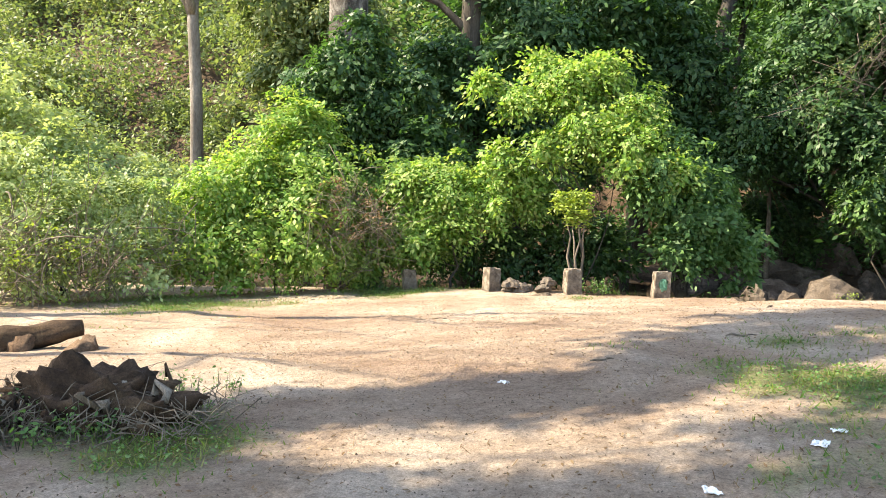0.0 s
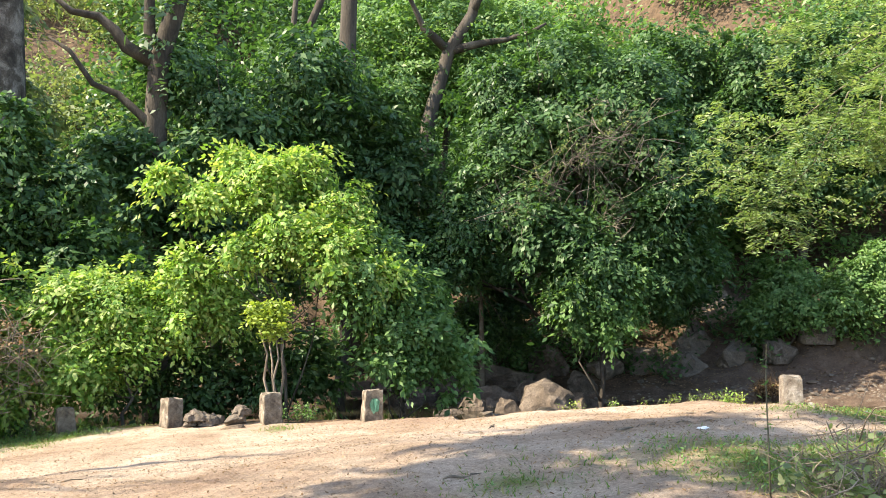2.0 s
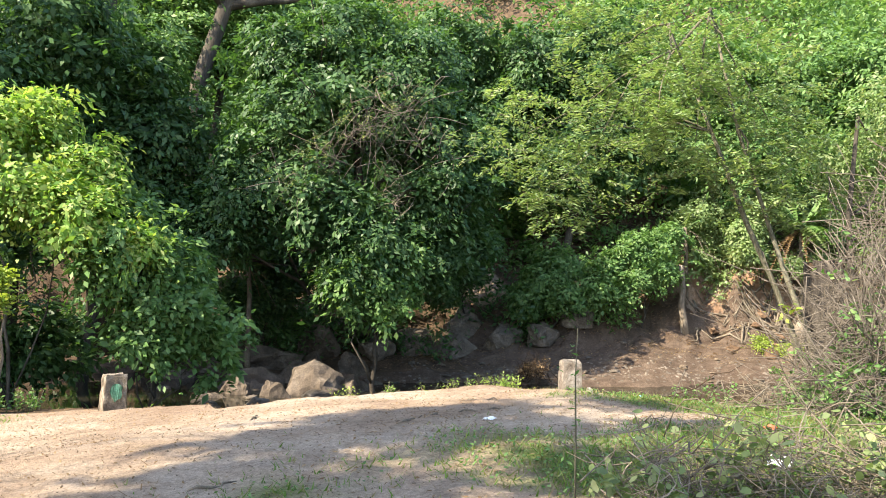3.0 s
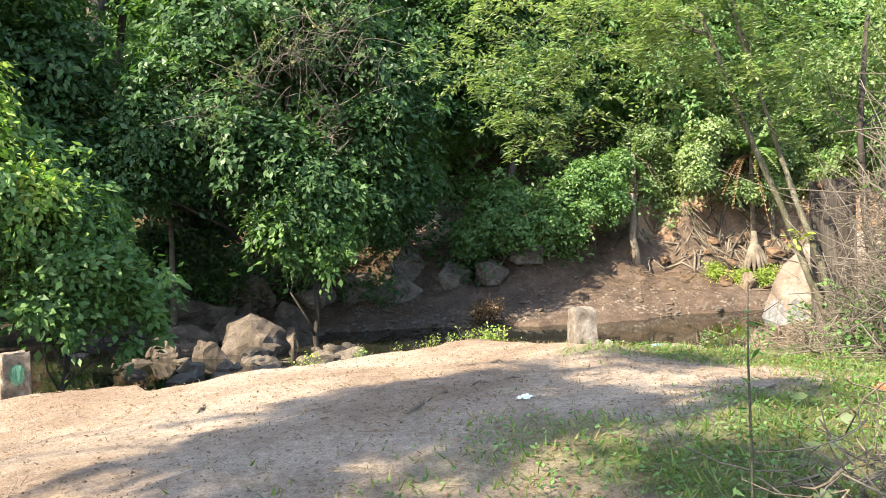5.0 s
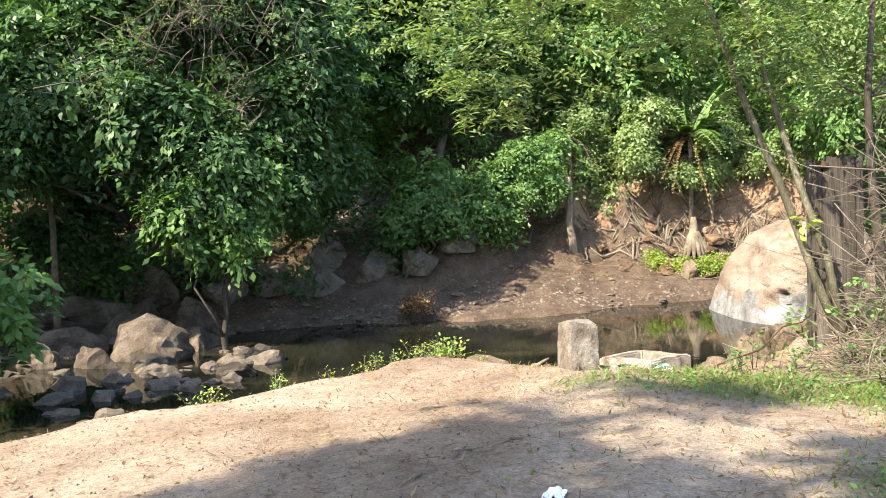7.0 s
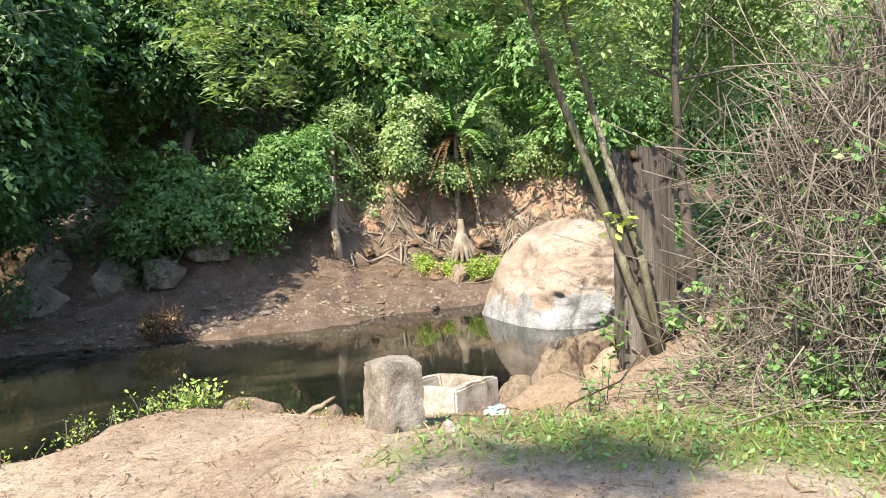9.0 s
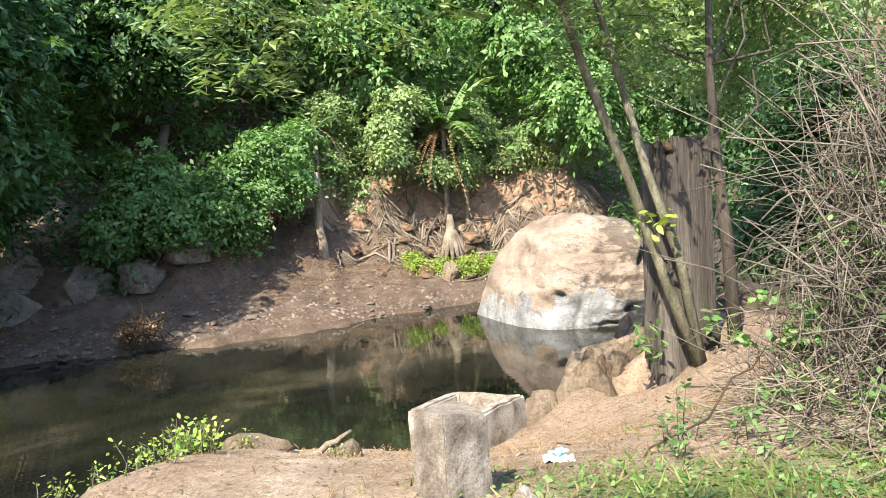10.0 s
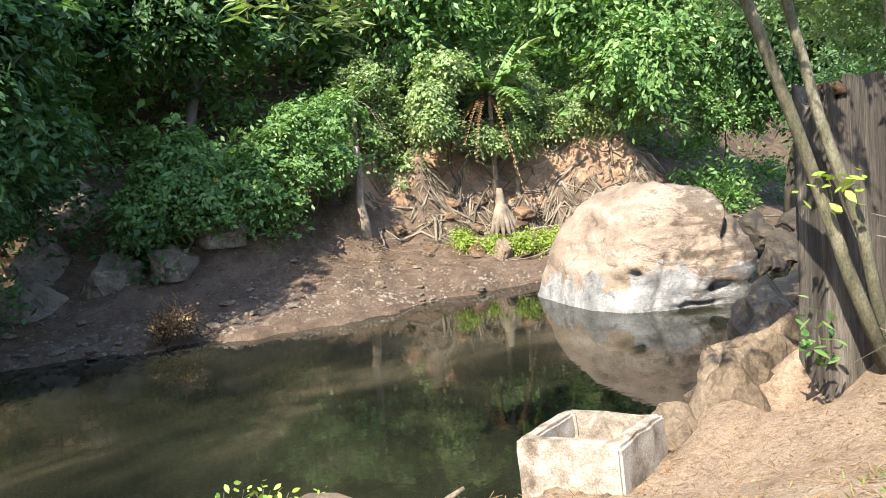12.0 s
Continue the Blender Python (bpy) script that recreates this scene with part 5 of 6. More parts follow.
def leaning_tree():
    rng = np.random.default_rng(70)
    x, y, z = 13.95, 12.35, 1.5
    e = thing("leaning_tree", x, y, z, "twin-stemmed leaning tree with feathery pale green leaves", "tree")
    o = np.array((x, y, z))
    a = [(0.26, -0.12, -0.25), (0.04, 0.12, 0.7), (-0.25, 0.47, 1.9), (-0.55, 0.75, 2.95), (-0.95, 1.15, 4.6), (-1.5, 1.6, 6.6)]
    b = [(0.25, -0.10, -0.2), (0.12, 0.08, 1.0), (-0.08, 0.34, 2.0), (-0.3, 0.52, 3.0), (-0.62, 0.8, 4.6), (-1.0, 1.1, 6.8)]
    for line, r in ((a, 0.056), (b, 0.048)):
        line = [np.array(p) + rng.normal(size=3) * 0.02 * (i > 0) for i, p in enumerate(line)]
        v, f = tube_geo(line, [r * 1.35, r, r * 0.9, r * 0.8, r * 0.6, r * 0.4], 9, rng, 0.1)
        finish("stem", v, f, BARK_GREEN, e)
    blobs = [(11.3, 15.0, 6.2, 1.0), (12.0, 14.4, 6.9, 1.0), (12.7, 13.6, 5.9, 0.9), (10.9, 15.4, 5.2, 0.8), (12.0, 14.9, 7.9, 1.1), (12.9, 14.1, 8.0, 1.1), (10.5, 15.6, 6.2, 0.9), (12.8, 12.8, 7.2, 1.0), (13.6, 13.0, 5.2, 0.8), (11.6, 13.4, 6.2, 0.7), (14.4, 13.4, 6.4, 1.0), (13.9, 14.6, 7.0, 1.0)]
    fv, stems, sf = [], [], []
    for bx, by, bz, br in blobs:
        c = np.array((bx, by, bz)) - o
        s = np.array(a[int(rng.integers(4, 6))]) if rng.uniform() < 0.6 else np.array(b[int(rng.integers(4, 6))])
        v, f = tube_geo(bend(rng, s, c, 4, 0.04), [0.022, 0.02, 0.016, 0.012, 0.007], 5)
        finish("limb", v, f, BARK_GREEN, e)
        for k in range(42):
            # a drooping spray: a twig with paired feather leaflets
            p = c + rng.normal(size=3) * br * 0.55
            d = rng.normal(size=3) * np.array((1, 1, 0.35))
            d /= np.linalg.norm(d)
            ln = rng.uniform(0.35, 0.75)
            m = 20
            t = np.linspace(0, 1, m)
            q = p + d * ln * t[:, None] + np.array((0, 0, -0.22)) * (t ** 2)[:, None]
            tube_geo([q[0], q[10], q[19]], [0.006, 0.005, 0.003], 3, None, 0, stems, sf)
            sidev = np.cross(d, (0, 0, 1.0))
            sidev /= np.linalg.norm(sidev) + 1e-9
            for sg in (-1, 1):
                pp = q + sidev * sg * 0.075 * (1.1 - 0.5 * t)[:, None] + rng.normal(size=(m, 3)) * 0.035
                fv.append(leaf_verts(rng, pp, 0.115, 0.36, 1.2, np.tile(sidev * sg + d * 0.4, (m, 1))))
    quads("crown", np.concatenate(fv), 4, LEAF_FEATHER, e)
    tagged(finish("twig_spray", stems, sf, BARK_GREEN, e), kind="stuff")


leaning_tree()


def slim_tree():
    """The dark stem beside the dead trunk, with a leafy crown overhead and two leafy shoots at its foot."""
    blobs = [(16.2, 13.6, 5.9, 0.8), (17.0, 13.4, 5.2, 0.8), (16.9, 12.6, 6.0, 0.9), (17.9, 12.3, 5.4, 0.9), (18.8, 12.9, 4.8, 0.8), (17.2, 11.8, 6.2, 0.9), (17.0, 11.2, 5.6, 0.8), (18.6, 11.6, 6.4, 0.9), (16.0, 11.9, 6.6, 0.8)]
    tree("slender_tree", (15.0, 12.05, 1.35), (15.4, 12.3, 6.4), 0.085, blobs, LEAF_FEATHER, 520, 44, 0.32, 0.085, "slender dark-barked tree with fine leaves behind the dead trunk", seed=71, via=[(14.95, 12.1, 2.6), (14.95, 12.2, 3.6), (15.0, 12.25, 4.6)], limbs=8, twigs=2, limb_k=0.22)
    rng = np.random.default_rng(72)
    for x, y, z in ((14.3, 12.1, 1.75), (13.75, 12.6, 2.9), (13.95, 12.75, 1.65)):
        e = thing("leafy_shoot", x, y, z - 0.25, "bright green young shoot growing by the dead trunk", "shoot")
        v, f = tube_geo([(0.25, 0.05, -0.02), (0.1, 0, 0.15), (0, 0, 0.3)], [0.012, 0.01, 0.006], 5)
        finish("stem", v, f, BARK_GREEN, e)
        p = np.array((0, 0, 0.3)) + rng.normal(size=(34, 3)) * np.array((0.12, 0.12, 0.11))
        quads("leaves", fine_leaves(rng, p, 0.12, 0.42, 0.8), 6, LEAF_MID if z < 2 else LEAF_YELLOW, e)


slim_tree()

# ---- ferns ----


def tree_fern(x, y, z, n, size, seed, label):
    """A rosette of arching fronds with a skirt of dead ones."""
    rng = np.random.default_rng(seed)
    e = thing("tree_fern", x, y, z, label, "fern", "ferns on the far bank")
    v, f = tube_geo([(0, 0, gz(x, y) - z - 0.2), (0.06, 0.03, -0.8), (0, 0, 0.15)], [0.10, 0.08, 0.07], 8, rng, 0.2)
    finish("trunk", v, f, TWIG, e)
    for k in range(n):
        az = rng.uniform(0, 2 * math.pi)
        dead = rng.uniform() < 0.38
        ln = size * rng.uniform(0.45, 1.15)
        d = np.array((math.cos(az), math.sin(az), 0))
        m = 26
        t = np.linspace(0.12, 1, m)
        rise = rng.uniform(0.3, 1.6) if not dead else rng.uniform(-0.1, 0.5)
        fall = rng.uniform(0.45, 1.0) if not dead else rng.uniform(0.6, 1.2)
        out = rng.uniform(0.6, 0.95) if not dead else rng.uniform(0.15, 0.75)
        drift = np.cross(d, (0, 0, 1)) * rng.normal() * (0.5 if dead else 0.25) * ln
        q = d * (ln * t * out)[:, None] + drift * (t * t)[:, None] + np.stack([np.zeros(m), np.zeros(m), ln * (rise * t - fall * t * t)], 1)
        s = np.cross(d, (0, 0, 1))
        w = (0.26 if not dead else 0.07) * rng.uniform(0.7, 1.1) * size / 1.4 * np.sin(np.pi * np.clip(t, 0, 1) ** 0.7) + 0.03
        verts, faces = [tuple(p) for p in q], []
        for sg in (-1, 1):
            for i in range(m - 1):
                mid = (q[i] + q[i + 1]) / 2
                tip = mid + (s * sg + d * 0.5) * w[i] * rng.uniform(0.6, 1.1) - np.array((0, 0, rng.uniform(0.1, 0.6) * w[i]))
                verts += [tuple(mid + (tip - mid) * 0.5 - d * 0.02 * size), tuple(mid + (tip - mid) * 0.55 + d * 0.025 * size), tuple(tip)]
                n3 = len(verts)
                faces += [(i, n3 - 3, n3 - 1, n3 - 2, i + 1)]
        finish("frond", verts, faces, (TWIG if k % 2 else LEAF_DRY) if dead else (LEAF_FEATHER if k % 3 else LEAF_MID), e, "brown dead frond" if dead else "")
    return e


tree_fern(29.9, 24.5, 5.5, 48, 2.5, 80, "large sunlit fern with brown hanging dead fronds")
tree_fern(26.8, 27.6, 5.6, 22, 1.6, 81, "fern with arching fronds and a dead skirt")
tree_fern(30.6, 24.1, 3.9, 18, 1.3, 82, "small fern above the root bank")
tree_fern(9.4, 30.2, 4.0, 13, 1.4, 84, "pale sunlit fern with dead fronds among dark leaves")

# ---- dry brush, grass and litter ----


def dry_brush(name, blobs, n, ln, r, leaf_n, label, seed, material, leaf=None, spread=(1, 1, 0.8), droop=0.3):
    """A tangle of dry arching twigs with a few leaves."""
    rng = np.random.default_rng(seed)
    b = np.array(blobs, float)
    e = thing(name, b[0, 0], b[0, 1], gz(b[0, 0], b[0, 1]), label, "dry brush")
    o = np.array(e.location)
    verts, faces = [], []
    w = b[:, 3] ** 3
    for k in range(n):
        j = rng.choice(len(b), p=w / w.sum())
        c = b[j, :3] + rng.normal(size=3) * b[j, 3] * 0.5 - o
        d = rng.normal(size=3) * np.array(spread)
        d /= np.linalg.norm(d)
        L = ln * rng.uniform(0.4, 1.3)
        m = 6
        t = np.linspace(-0.5, 0.5, m)
        cur = rng.normal(size=3) * 0.42 * L
        p = c + d * L * t[:, None] + cur * (t ** 2)[:, None] * 2 - np.array((0, 0, droop * L)) * ((t + 0.5) ** 2)[:, None]
        floor = heights(p[:, 0] + o[0], p[:, 1] + o[1]) - o[2]
        p[:, 2] = np.maximum(p[:, 2], floor + 0.02)
        rr = r * rng.uniform(0.4, 1.5)
        tube_geo(p, [rr, rr * 0.95, rr * 0.85, rr * 0.7, rr * 0.55, rr * 0.3], 4, None, 0, verts, faces)
    tagged(finish("twig_tangle", verts, faces, material, e), kind="stuff")
    if leaf_n:
        p, c = crown_points(rng, [(x - o[0], y - o[1], z - o[2], q) for x, y, z, q in blobs], leaf_n, 20, 0.18)
        quads("leaves", fine_leaves(rng, p, 0.07, 0.55, 0.4), 6, leaf or LEAF_MID, e)
    return e


dry_brush("dry_vine_tangle", [(12.3, 10.2, 2.5, 0.65), (13.2, 10.5, 3.0, 0.6), (11.4, 9.9, 2.2, 0.55), (12.9, 9.9, 3.7, 0.7), (11.8, 9.6, 3.0, 0.6), (13.6, 10.8, 2.4, 0.6), (10.7, 9.3, 2.1, 0.5), (13.1, 9.6, 4.5, 0.7), (11.2, 9.1, 2.6, 0.6), (12.4, 10.9, 1.9, 0.5), (13.9, 10.2, 3.8, 0.7)], 2400, 1.5, 0.0056, 260,
          "big tangle of bare grey vines and twigs with few leaves", 90, VINE, None, (1, 0.8, 0.9), 0.45)
dry_brush("dry_brush_heap", [(11.1, 10.9, 1.6, 0.45), (11.8, 10.9, 1.65, 0.45), (12.5, 11.0, 1.65, 0.4), (10.8, 10.5, 1.7, 0.4), (13.1, 11.1, 1.65, 0.4)], 420, 0.75, 0.006, 0,
          "low heap of dry reddish twigs on the bank", 91, TWIG, None, (1, 1, 0.35), 0.1)
dry_brush("dry_vines", [(-3.6, 19.0, 3.4, 0.7), (-3.0, 18.9, 3.0, 0.6), (-4.3, 18.8, 2.8, 0.6), (-3.3, 18.9, 2.3, 0.5), (-2.7, 19.2, 2.6, 0.5)], 170, 1.2, 0.007, 40,
          "dry brown hanging vines over the shrub", 92, TWIG, LEAF_DRY)
dry_brush("dry_scrub", [(-9.2, 15.4, 2.3, 0.9), (-10.2, 15.2, 2.2, 0.9), (-8.2, 16.0, 2.1, 0.8), (-7.4, 17.4, 2.2, 0.7)], 300, 1.4, 0.010, 120,
          "dry stalks and thin stems in yellow-green scrub", 93, TWIG, LEAF_YELLOW, (0.6, 0.6, 1.2), 0.0)
dry_brush("dead_weed", [(18.1, 25.9, 0.55, 0.35), (17.8, 26.1, 0.5, 0.3)], 150, 0.5, 0.012, 40, "dead brown weed clump on the mud", 94, ROOTWOOD, LEAF_DRY, (0.7, 0.7, 1.2), 0.0)
dry_brush("bare_branches", [(13.0, 26.2, 6.6, 0.5), (12.7, 25.9, 5.8, 0.4)], 40, 1.3, 0.010, 0, "pale bare twigs hanging in the dark tree", 95, PALEWOOD, None, (1, 0.5, 0.5), 0.3)
dry_brush("bare_branches", [(11.6, 25.9, 8.3, 0.9), (12.6, 25.6, 9.2, 0.9), (10.4, 26.4, 7.4, 0.8), (13.6, 25.4, 8.0, 0.7), (9.6, 27.0, 6.4, 0.6)], 150, 1.5, 0.011, 70, "grey bare twigs and dry leaves hanging over the dark tree", 99, VINE, LEAF_OLIVE, (1, 0.6, 0.6), 0.5)
dry_brush("brush_pile", [(5.8, 7.2, 2.15, 0.35), (6.3, 6.9, 2.15, 0.4), (6.9, 6.7, 2.1, 0.45), (5.2, 6.9, 2.1, 0.3)], 420, 0.6, 0.0045, 40, "dry stalks and twigs in the grass", 96, TWIG, LEAF_OLIVE, (1, 1, 0.5), 0.0)


def weeds(x, y, n, size, label, seed, leaf, spread=0.22):
    """A low leafy weed clump."""
    rng = np.random.default_rng(seed)
    z = gz(x, y)
    e = thing("weed_clump", x, y, z, label, "weed", "weeds along the bank")
    verts, faces = [], []
    pts = []
    for k in range(n):
        a, r = rng.uniform(0, 6.3), spread * math.sqrt(rng.uniform())
        h = rng.uniform(0.08, 0.3) * size / 0.08
        b = np.array((r * math.cos(a), r * math.sin(a), 0))
        t = b + np.array((rng.normal() * 0.06, rng.normal() * 0.06, h))
        tube_geo([b - np.array((0, 0, 0.05)), (b + t) / 2, t], [0.005, 0.004, 0.002], 3, None, 0, verts, faces)
        for q in np.linspace(0.25, 1, 9):
            pts.append(b + (t - b) * q + rng.normal(size=3) * 0.03)
    tagged(finish("stalk_tuft", verts, faces, BARK_GREEN, e), kind="stuff")
    quads("leaves", fine_leaves(rng, np.array(pts), size * 0.62, 0.5, 0.5), 6, leaf, e)


def bank_edge(x):
    """The last place on the near bank before it drops to the water."""
    y = 13.0
    while gz(x, y + 0.05) > gz(x, 13.0) - 0.14 and y < 17:
        y += 0.05
    return y - 0.03


for i, (x, n, s) in enumerate([(9.2, 15, 0.07), (9.45, 20, 0.066), (8.85, 12, 0.05), (8.55, 9, 0.042), (8.1, 10, 0.045), (7.6, 5, 0.04), (7.0, 9, 0.045), (6.3, 12, 0.05), (10.0, 8, 0.04), (10.35, 7, 0.035)]):
    weeds(x, bank_edge(x), n, s, "yellow-green weeds growing on the bank's edge", 700 + i, LEAF_YELLOW if i % 3 else LEAF_LIME, 0.15)
for i, (x, y, n, s) in enumerate([(4.4, 17.0, 40, 0.10), (5.0, 16.4, 46, 0.12), (5.3, 15.8, 30, 0.1), (2.25, 18.3, 30, 0.10), (4.9, 17.3, 40, 0.12), (-3.2, 20.3, 30, 0.1), (-2.8, 20.0, 26, 0.09)]):
    weeds(x, y, n, s, "leafy green weeds beside the posts", 730 + i, LEAF_MID, 0.32)
for i, (x, y, n, s) in enumerate([(-2.97, 5.5, 34, 0.07), (-2.8, 5.9, 34, 0.06), (-3.6, 5.9, 40, 0.08), (-2.5, 6.3, 26, 0.05), (-3.3, 6.3, 34, 0.07), (-2.4, 7.0, 26, 0.06), (-3.1, 6.7, 30, 0.06), (-3.9, 6.4, 30, 0.06), (11.6, 9.6, 40, 0.12), (11.0, 10.2, 36, 0.11), (12.0, 9.3, 40, 0.13), (10.9, 9.0, 46, 0.12), (10.3, 11.3, 18, 0.08), (11.7, 10.9, 18, 0.1), (7.4, 6.4, 50, 0.1)]):
    weeds(x, y, n, s, "broad-leaved green weeds in the grass", 750 + i, LEAF_MID, 0.4)


def tall_weed():
    rng = np.random.default_rng(97)
    x, y = 5.05, 7.4
    e = thing("tall_weed", x, y, gz(x, y), "single tall thin green weed stem", "weed")
    v, f = tube_geo([(0, 0, -0.05), (0.01, 0, 0.4), (0.02, 0.01, 0.8), (0.05, 0.02, 1.12)], [0.008, 0.007, 0.005, 0.002], 5)
    finish("stem", v, f, BARK_GREEN, e)
    p = np.stack([rng.normal(size=34) * 0.04, rng.normal(size=34) * 0.04, rng.uniform(0.1, 1.1, 34)], 1)
    quads("leaves", leaf_verts(rng, p, 0.045, 0.35, 0.3), 4, LEAF_MID, e)


tall_weed()


def grass():
    rng = np.random.default_rng(98)
    n = 230000
    x, y = rng.uniform(-9, 14, n), rng.uniform(2.5, 20.5, n)
    g = grass_zone(x, y)
    near = -side(x, y, NEAR)
    keep = (rng.uniform(size=n) < 0.9 * np.clip(g - 0.12, 0, 1) ** 1.4) & (near > 0.1)
    x, y, g = x[keep], y[keep], g[keep]
    z = heights(x, y)
    m = len(x)
    a = rng.uniform(0, 6.283, m)
    h = rng.uniform(0.02, 0.075, m) * (0.6 + 0.7 * g)
    w = rng.uniform(0.004, 0.011, m)
    lean = rng.normal(size=(m, 2)) * 0.7 * h[:, None]
    out = np.empty((m, 3, 3))
    out[:, 0] = np.stack([x - w * np.cos(a), y - w * np.sin(a), z - 0.005], 1)
    out[:, 1] = np.stack([x + w * np.cos(a), y + w * np.sin(a), z - 0.005], 1)
    out[:, 2] = np.stack([x + lean[:, 0], y + lean[:, 1], z + h], 1)
    tagged(quads("grass", out.reshape(-1, 3), 3, GRASS), "short patchy green grass on the trodden earth", "grass", kind="stuff")


grass()


def dry_grass():
    """Thin straw and dry blades on the sandy bank and over the clearing."""
    rng = np.random.default_rng(103)
    n = 60000
    x, y = rng.uniform(-4, 16, n), rng.uniform(3.5, 18, n)
    near = -side(x, y, NEAR)
    d = 0.10 + 0.75 * gauss(x, y, 11.5, 12.6, 2.2) + 0.3 * gauss(x, y, 6.5, 9.5, 2.5)
    keep = (rng.uniform(size=n) < d) & (near > 0.05)
    x, y = x[keep], y[keep]
    m = len(x)
    z = heights(x, y)
    a = rng.uniform(0, 6.283, m)
    ln, w = rng.uniform(0.03, 0.13, m), rng.uniform(0.0015, 0.004, m)
    dx, dy = np.cos(a), np.sin(a)
    out = np.empty((m, 4, 3))
    lift = rng.uniform(0.003, 0.03, m)
    out[:, 0] = np.stack([x - dy * w, y + dx * w, z + 0.004], 1)
    out[:, 1] = np.stack([x + dy * w, y - dx * w, z + 0.004], 1)
    out[:, 2] = np.stack([x + dx * ln + dy * w, y + dy * ln - dx * w, z + lift], 1)
    out[:, 3] = np.stack([x + dx * ln - dy * w, y + dy * ln + dx * w, z + lift], 1)
    tagged(quads("dry_grass", out.reshape(-1, 3), 4, LEAF_DRY), "thin straw and dry blades on the sandy earth", "dry grass", kind="stuff")


dry_grass()


def litter_leaves():
    """Fallen leaves, chips and crumbs of earth over the bare ground and the shaded banks."""
    rng = np.random.default_rng(99)
    n = 40000
    x, y = rng.uniform(-8, 15, n), rng.uniform(3, 20, n)
    near = -side(x, y, NEAR)
    k = near > 0.15
    x, y = x[k][:15000], y[k][:15000]
    t = rng.uniform(size=4500)
    x2, y2 = 14 + 17 * t + rng.normal(size=4500), 31.5 - 7.5 * t + rng.normal(size=4500) * 1.2
    f = side(x2, y2, FAR)
    x2, y2 = x2[f > 0.8], y2[f > 0.8]
    x, y = np.concatenate([x, x2]), np.concatenate([y, y2])
    p = np.stack([x, y, heights(x, y) + 0.012], 1)
    s = np.where(np.arange(len(x)) < 15000, 0.042, 0.11)
    tagged(quads("leaf_litter", leaf_verts(rng, p, s, 0.45, 2.2), 4, LEAF_DRY), "fallen dry leaves and chips on the ground", "leaf litter", kind="stuff")


litter_leaves()


def crumbs():
    """Crumbs of earth and grit strewn over the trodden ground."""
    rng = np.random.default_rng(101)
    n = 14000
    x, y = rng.uniform(-3, 12, n), 4 + 13 * rng.uniform(size=n)
    ok = -side(x, y, NEAR) > 0.1
    x, y = x[ok], y[ok]
    z = heights(x, y)
    box = np.array([(-1, -0.7, -0.4), (1, -0.8, -0.4), (0.1, 1.0, -0.4), (0.1, 0.0, 0.7)])
    m = len(x)
    a, s = rng.uniform(0, 6.3, m), rng.uniform(0.005, 0.016, m)
    v = box[None] * rng.uniform(0.6, 1.4, (m, 4, 1)) * s[:, None, None]
    c, d = np.cos(a)[:, None], np.sin(a)[:, None]
    vx, vy = v[..., 0] * c - v[..., 1] * d, v[..., 0] * d + v[..., 1] * c
    p = np.stack([x[:, None] + vx, y[:, None] + vy, z[:, None] + v[..., 2]], -1)
    f = p[:, [0, 1, 3, 1, 2, 3, 2, 0, 3]].reshape(-1, 3)
    tagged(quads("earth_crumbs", f, 3, ROCK_TAN), "crumbs of earth and grit on the trodden ground", "grit", kind="stuff")


crumbs()


def creeping_weeds():
    """Low creeping leaves that make the green strip beside the path."""
    rng = np.random.default_rng(102)
    n = 260000
    x, y = rng.uniform(-9, 14, n), rng.uniform(3.0, 20.5, n)
    g = grass_zone(x, y)
    keep = (rng.uniform(size=n) < 1.1 * np.clip(g - 0.45, 0, 1)) & (-side(x, y, NEAR) > 0.1)
    x, y = x[keep], y[keep]
    p = np.stack([x, y, heights(x, y) + rng.uniform(0.005, 0.06, len(x))], 1)
    tagged(quads("creeping_weeds", leaf_verts(rng, p, 0.034, 0.7, 1.0), 4, LEAF_MID), "low creeping green weeds over the earth", "weeds", kind="stuff")


creeping_weeds()


def stick(x, y, rz, ln, r, seed, label="dry fallen stick on bare earth", material=None, tilt=0.0):
    rng = np.random.default_rng(seed)
    v, f = tube_geo(bend(rng, (-ln / 2, 0, r), (ln / 2, 0, r + tilt), 5, 0.04), [r * 0.6, r, r, r * 0.9, r * 0.7, r * 0.4], 6, rng, 0.1)
    ob = finish("stick", v, f, material or TWIG)
    ob.matrix_world = pose(x, y, gz(x, y), 0, 0, rz)
    tagged(ob, label, "stick", "fallen sticks")


for i, (x, y, rz, ln) in enumerate([(6.1, 10.9, 20, 0.7), (5.4, 10.4, 35, 0.5), (6.6, 11.0, -20, 0.45), (4.4, 12.3, 60, 0.35), (8.0, 9.2, 5, 0.7), (7.3, 12.0, -30, 0.5), (3.2, 9.2, 15, 0.4), (9.1, 12.1, -50, 0.5), (1.5, 8.0, 30, 0.3), (-0.8, 12.5, 10, 0.5), (10.6, 12.5, -30, 0.5)]):
    stick(x, y, rz, ln, 0.012, 800 + i)
stick(10.45, 14.25, -50, 0.32, 0.028, 820, "short pale stick jutting from the bank", PALEWOOD, 0.16)
stick(10.3, 11.3, -25, 1.2, 0.008, 821, "long thin dark twig lying across the brush", ROOTWOOD, 0.5)


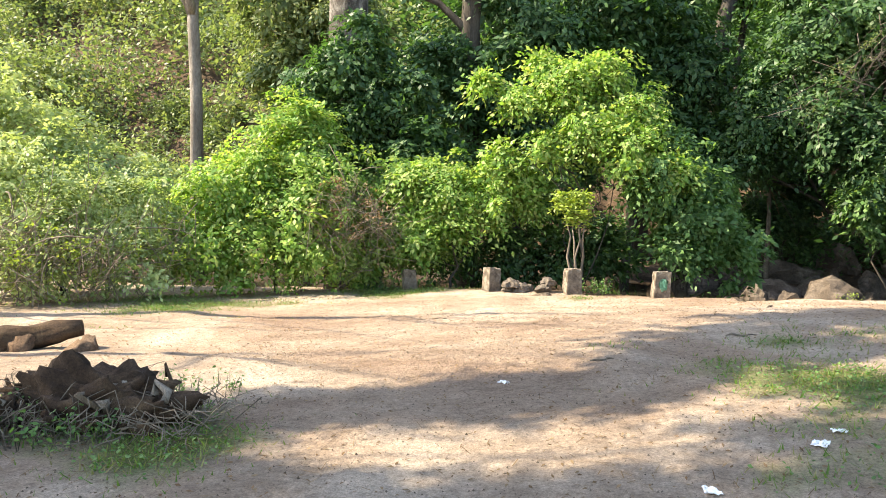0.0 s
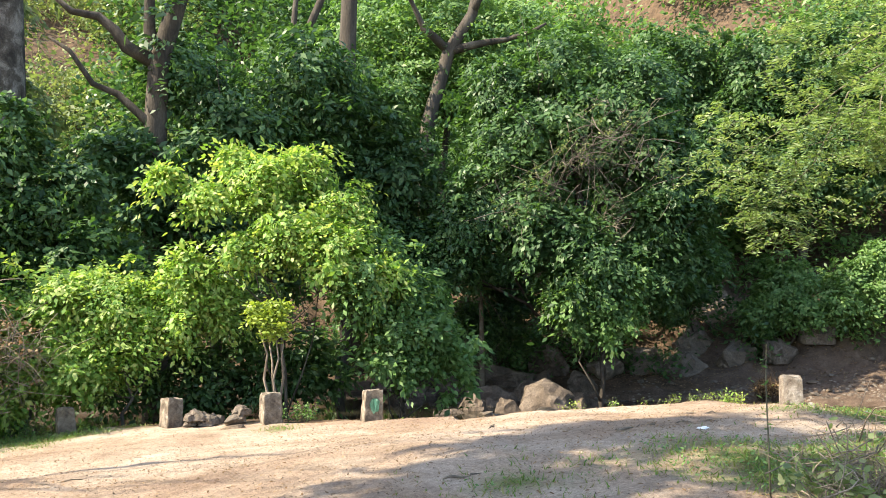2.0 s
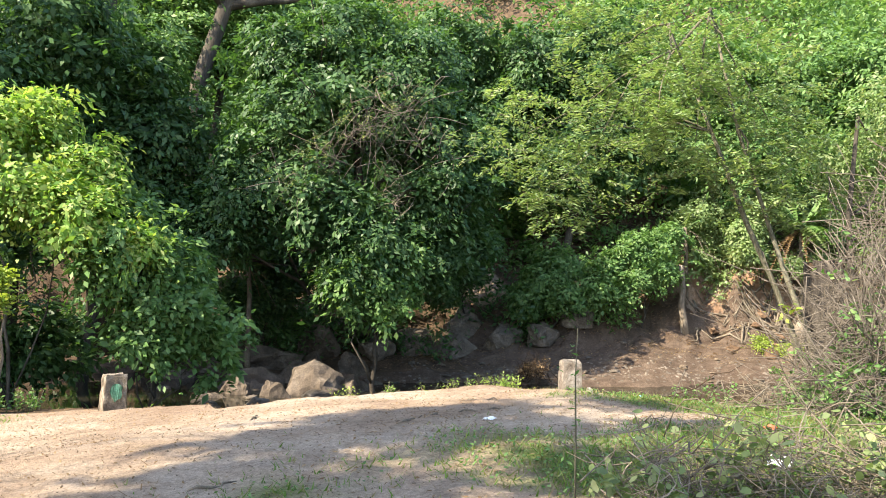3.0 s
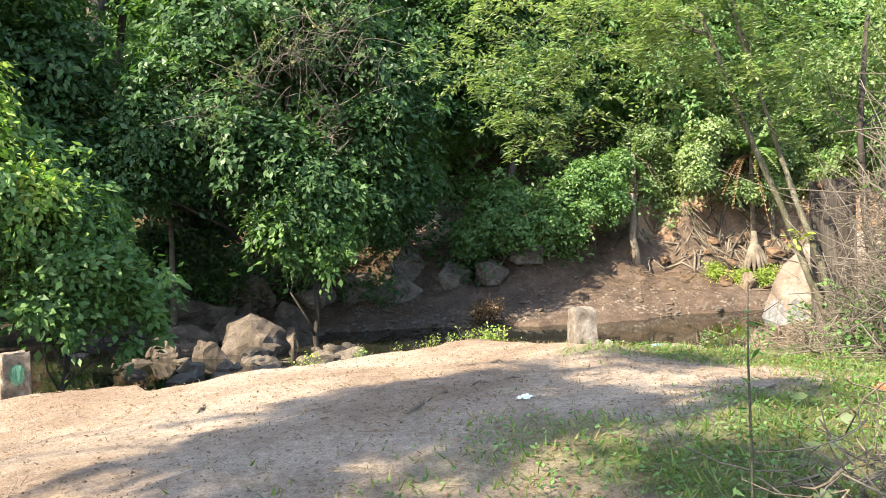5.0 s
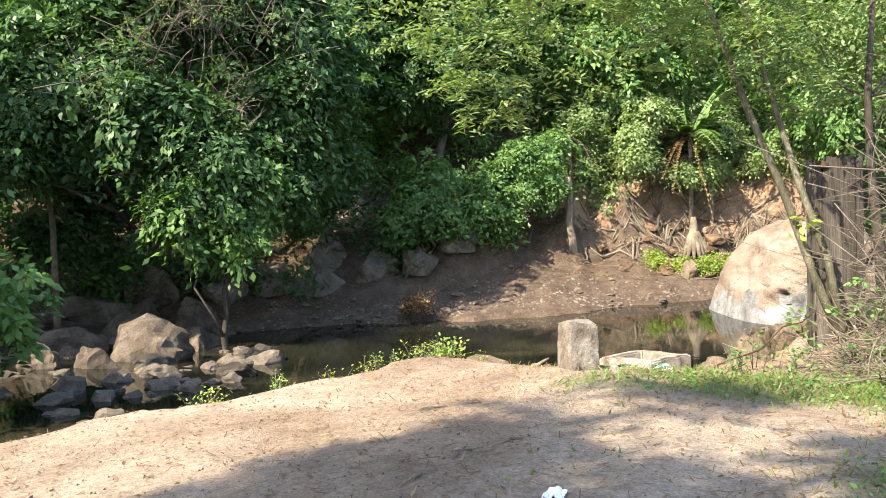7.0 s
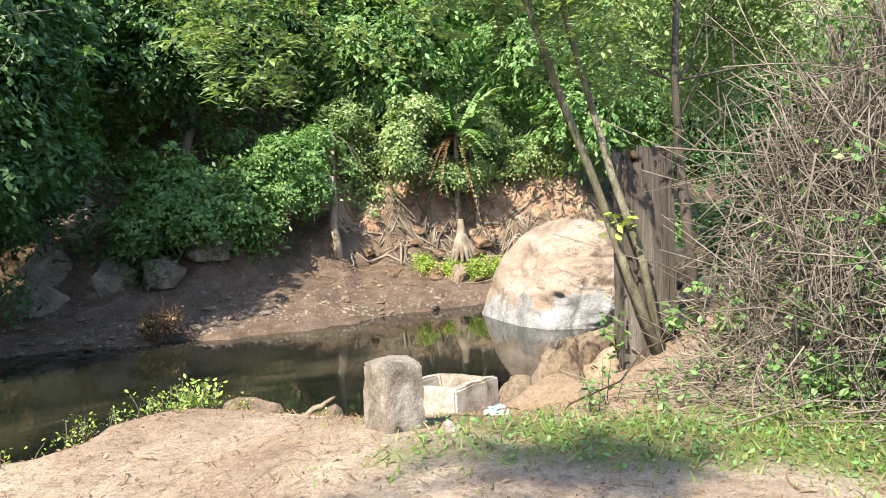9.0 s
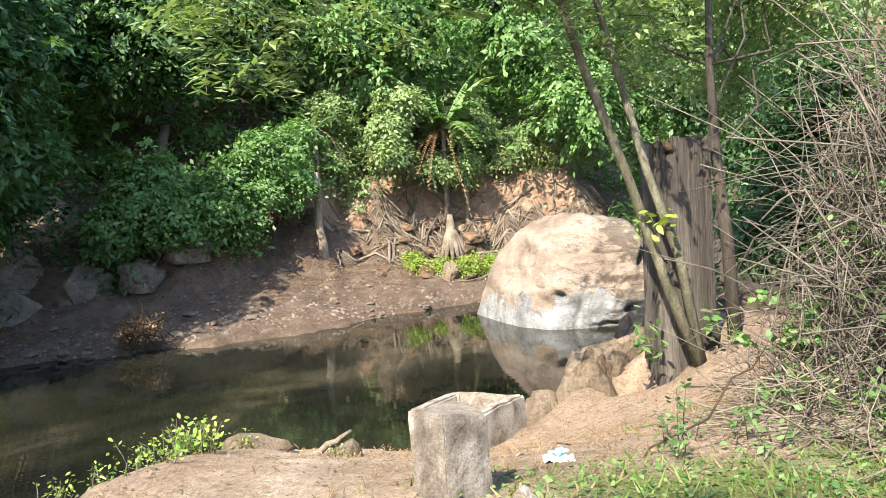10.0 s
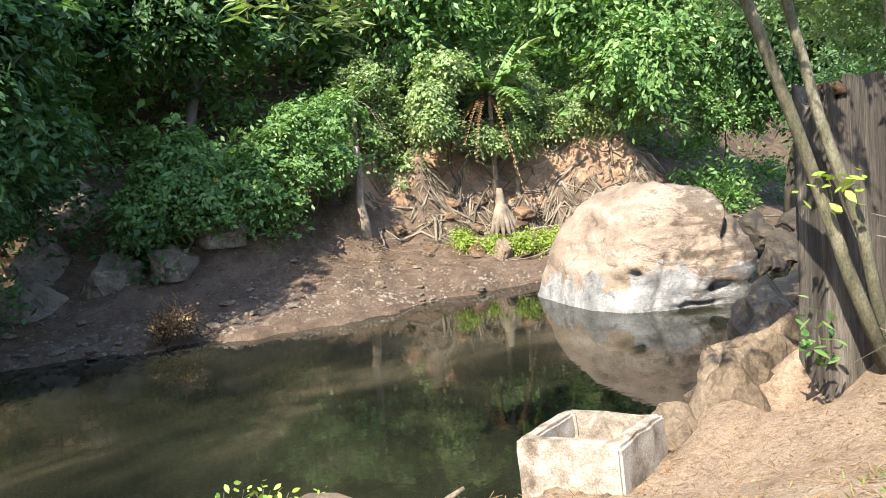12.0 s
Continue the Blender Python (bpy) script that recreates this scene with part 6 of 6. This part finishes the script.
def crumple(name, x, y, s, material, label, seed, category="litter", z=0.0):
    rng = np.random.default_rng(seed)
    bm = bmesh.new()
    bmesh.ops.create_grid(bm, x_segments=7, y_segments=6, size=1.0)
    for v in bm.verts:
        v.co = Vector((v.co.x * s, v.co.y * s * 0.75, s * (0.3 + 0.35 * noise.noise(v.co * 1.6 + Vector((seed, 0, 0))) + 0.12 * rng.uniform(-1, 1))))
    f = bmesh.ops.solidify(bm, geom=bm.faces[:], thickness=0.004)
    ob = part(name, bm, material, None, "", False)
    ob.matrix_world = pose(x, y, gz(x, y) + z, 0, 0, seed * 40)
    return tagged(ob, label, category)


crumple("paper_scrap", 6.95, 7.35, 0.13, PAPER, "crumpled white paper on the grass", 1)
crumple("plastic_scrap", 8.33, 8.52, 0.08, RED, "crumpled red and white plastic scrap", 2)
crumple("plastic_bag", 9.85, 12.05, 0.09, PAPER, "small white plastic bag with blue print on the ground", 3)
crumple("plastic_scrap", 9.87, 12.06, 0.05, BLUE, "blue plastic scrap on a white bag", 4, z=0.045)
crumple("paper_scrap", 6.09, 10.04, 0.06, PAPER, "pale crumpled scrap on bare earth", 5)
crumple("paper_scrap", 2.73, 5.26, 0.07, PAPER, "white scrap lying on thin grass", 6)
crumple("paper_scrap", 1.85, 4.53, 0.06, PAPER, "white scrap lying on trodden earth", 7)
crumple("paper_scrap", 0.5, 7.36, 0.05, PAPER, "small white scrap on bare earth", 8)
crumple("paper_scrap", 2.94, 5.5, 0.05, PAPER, "small white scrap on thin grass", 9)
rock("pale_stone", 8.75, 11.75, 0.09, 0.06, 0.06, "small white stone at the post's foot", CONCRETE, 60, 20, 0.2, cuts=2, category="stone")

# tall trees beside the path, out of the walker's sight, whose crowns break the sun on the near ground
SHADE = [((-15.0, 9.5), [(-0.8, 6.7, 0.72), (0.5, 6.8, 0.78), (1.9, 7.1, 0.85), (-2.0, 6.4, 0.65), (-2.6, 5.0, 1.0), (-3.7, 5.3, 1.0), (-1.3, 4.7, 0.9), (3.1, 8.4, 0.91), (4.2, 9.4, 0.78), (2.6, 7.7, 0.65)]),
         ((-13.5, 3.0), [(0.0, 4.0, 1.04), (1.6, 4.2, 0.91), (3.2, 5.0, 1.04), (4.6, 6.2, 0.91), (-1.6, 3.4, 1.04), (2.4, 2.6, 1.17), (0.4, 2.2, 1.30), (5.4, 4.8, 1.04), (6.6, 6.6, 0.78)]),
         ((-12.5, 15.0), [(5.4, 10.6, 0.98), (6.4, 10.9, 0.91), (7.3, 11.0, 0.78), (6.0, 9.6, 0.72), (7.4, 9.6, 0.7), (8.2, 9.2, 0.5), (4.9, 8.4, 0.78), (8.9, 10.9, 0.45), (6.9, 8.2, 0.65), (5.7, 11.4, 0.39)])]
for i, ((bx, by), targets) in enumerate(SHADE):
    up = 12.0
    blobs = [(x - up * 0.986, y - up * 0.0986, 1.7 + up + 0.4 * math.sin(3 * k), r) for k, (x, y, r) in enumerate(targets)]
    c = np.mean(np.array(blobs)[:, :3], 0)
    tree("shade_tree", (bx, by, gz(bx, by)), (0.6 * bx + 0.4 * c[0], 0.6 * by + 0.4 * c[1], 12.6), 0.3, blobs, LEAF_MID, (56, 56, 30)[i] * len(blobs), 32, 0.35, 0.2, "tall leafy tree beside the path casting broken shade", seed=900 + i, group="trees beside the path", limbs=len(blobs), twigs=1, limb_k=0.1)
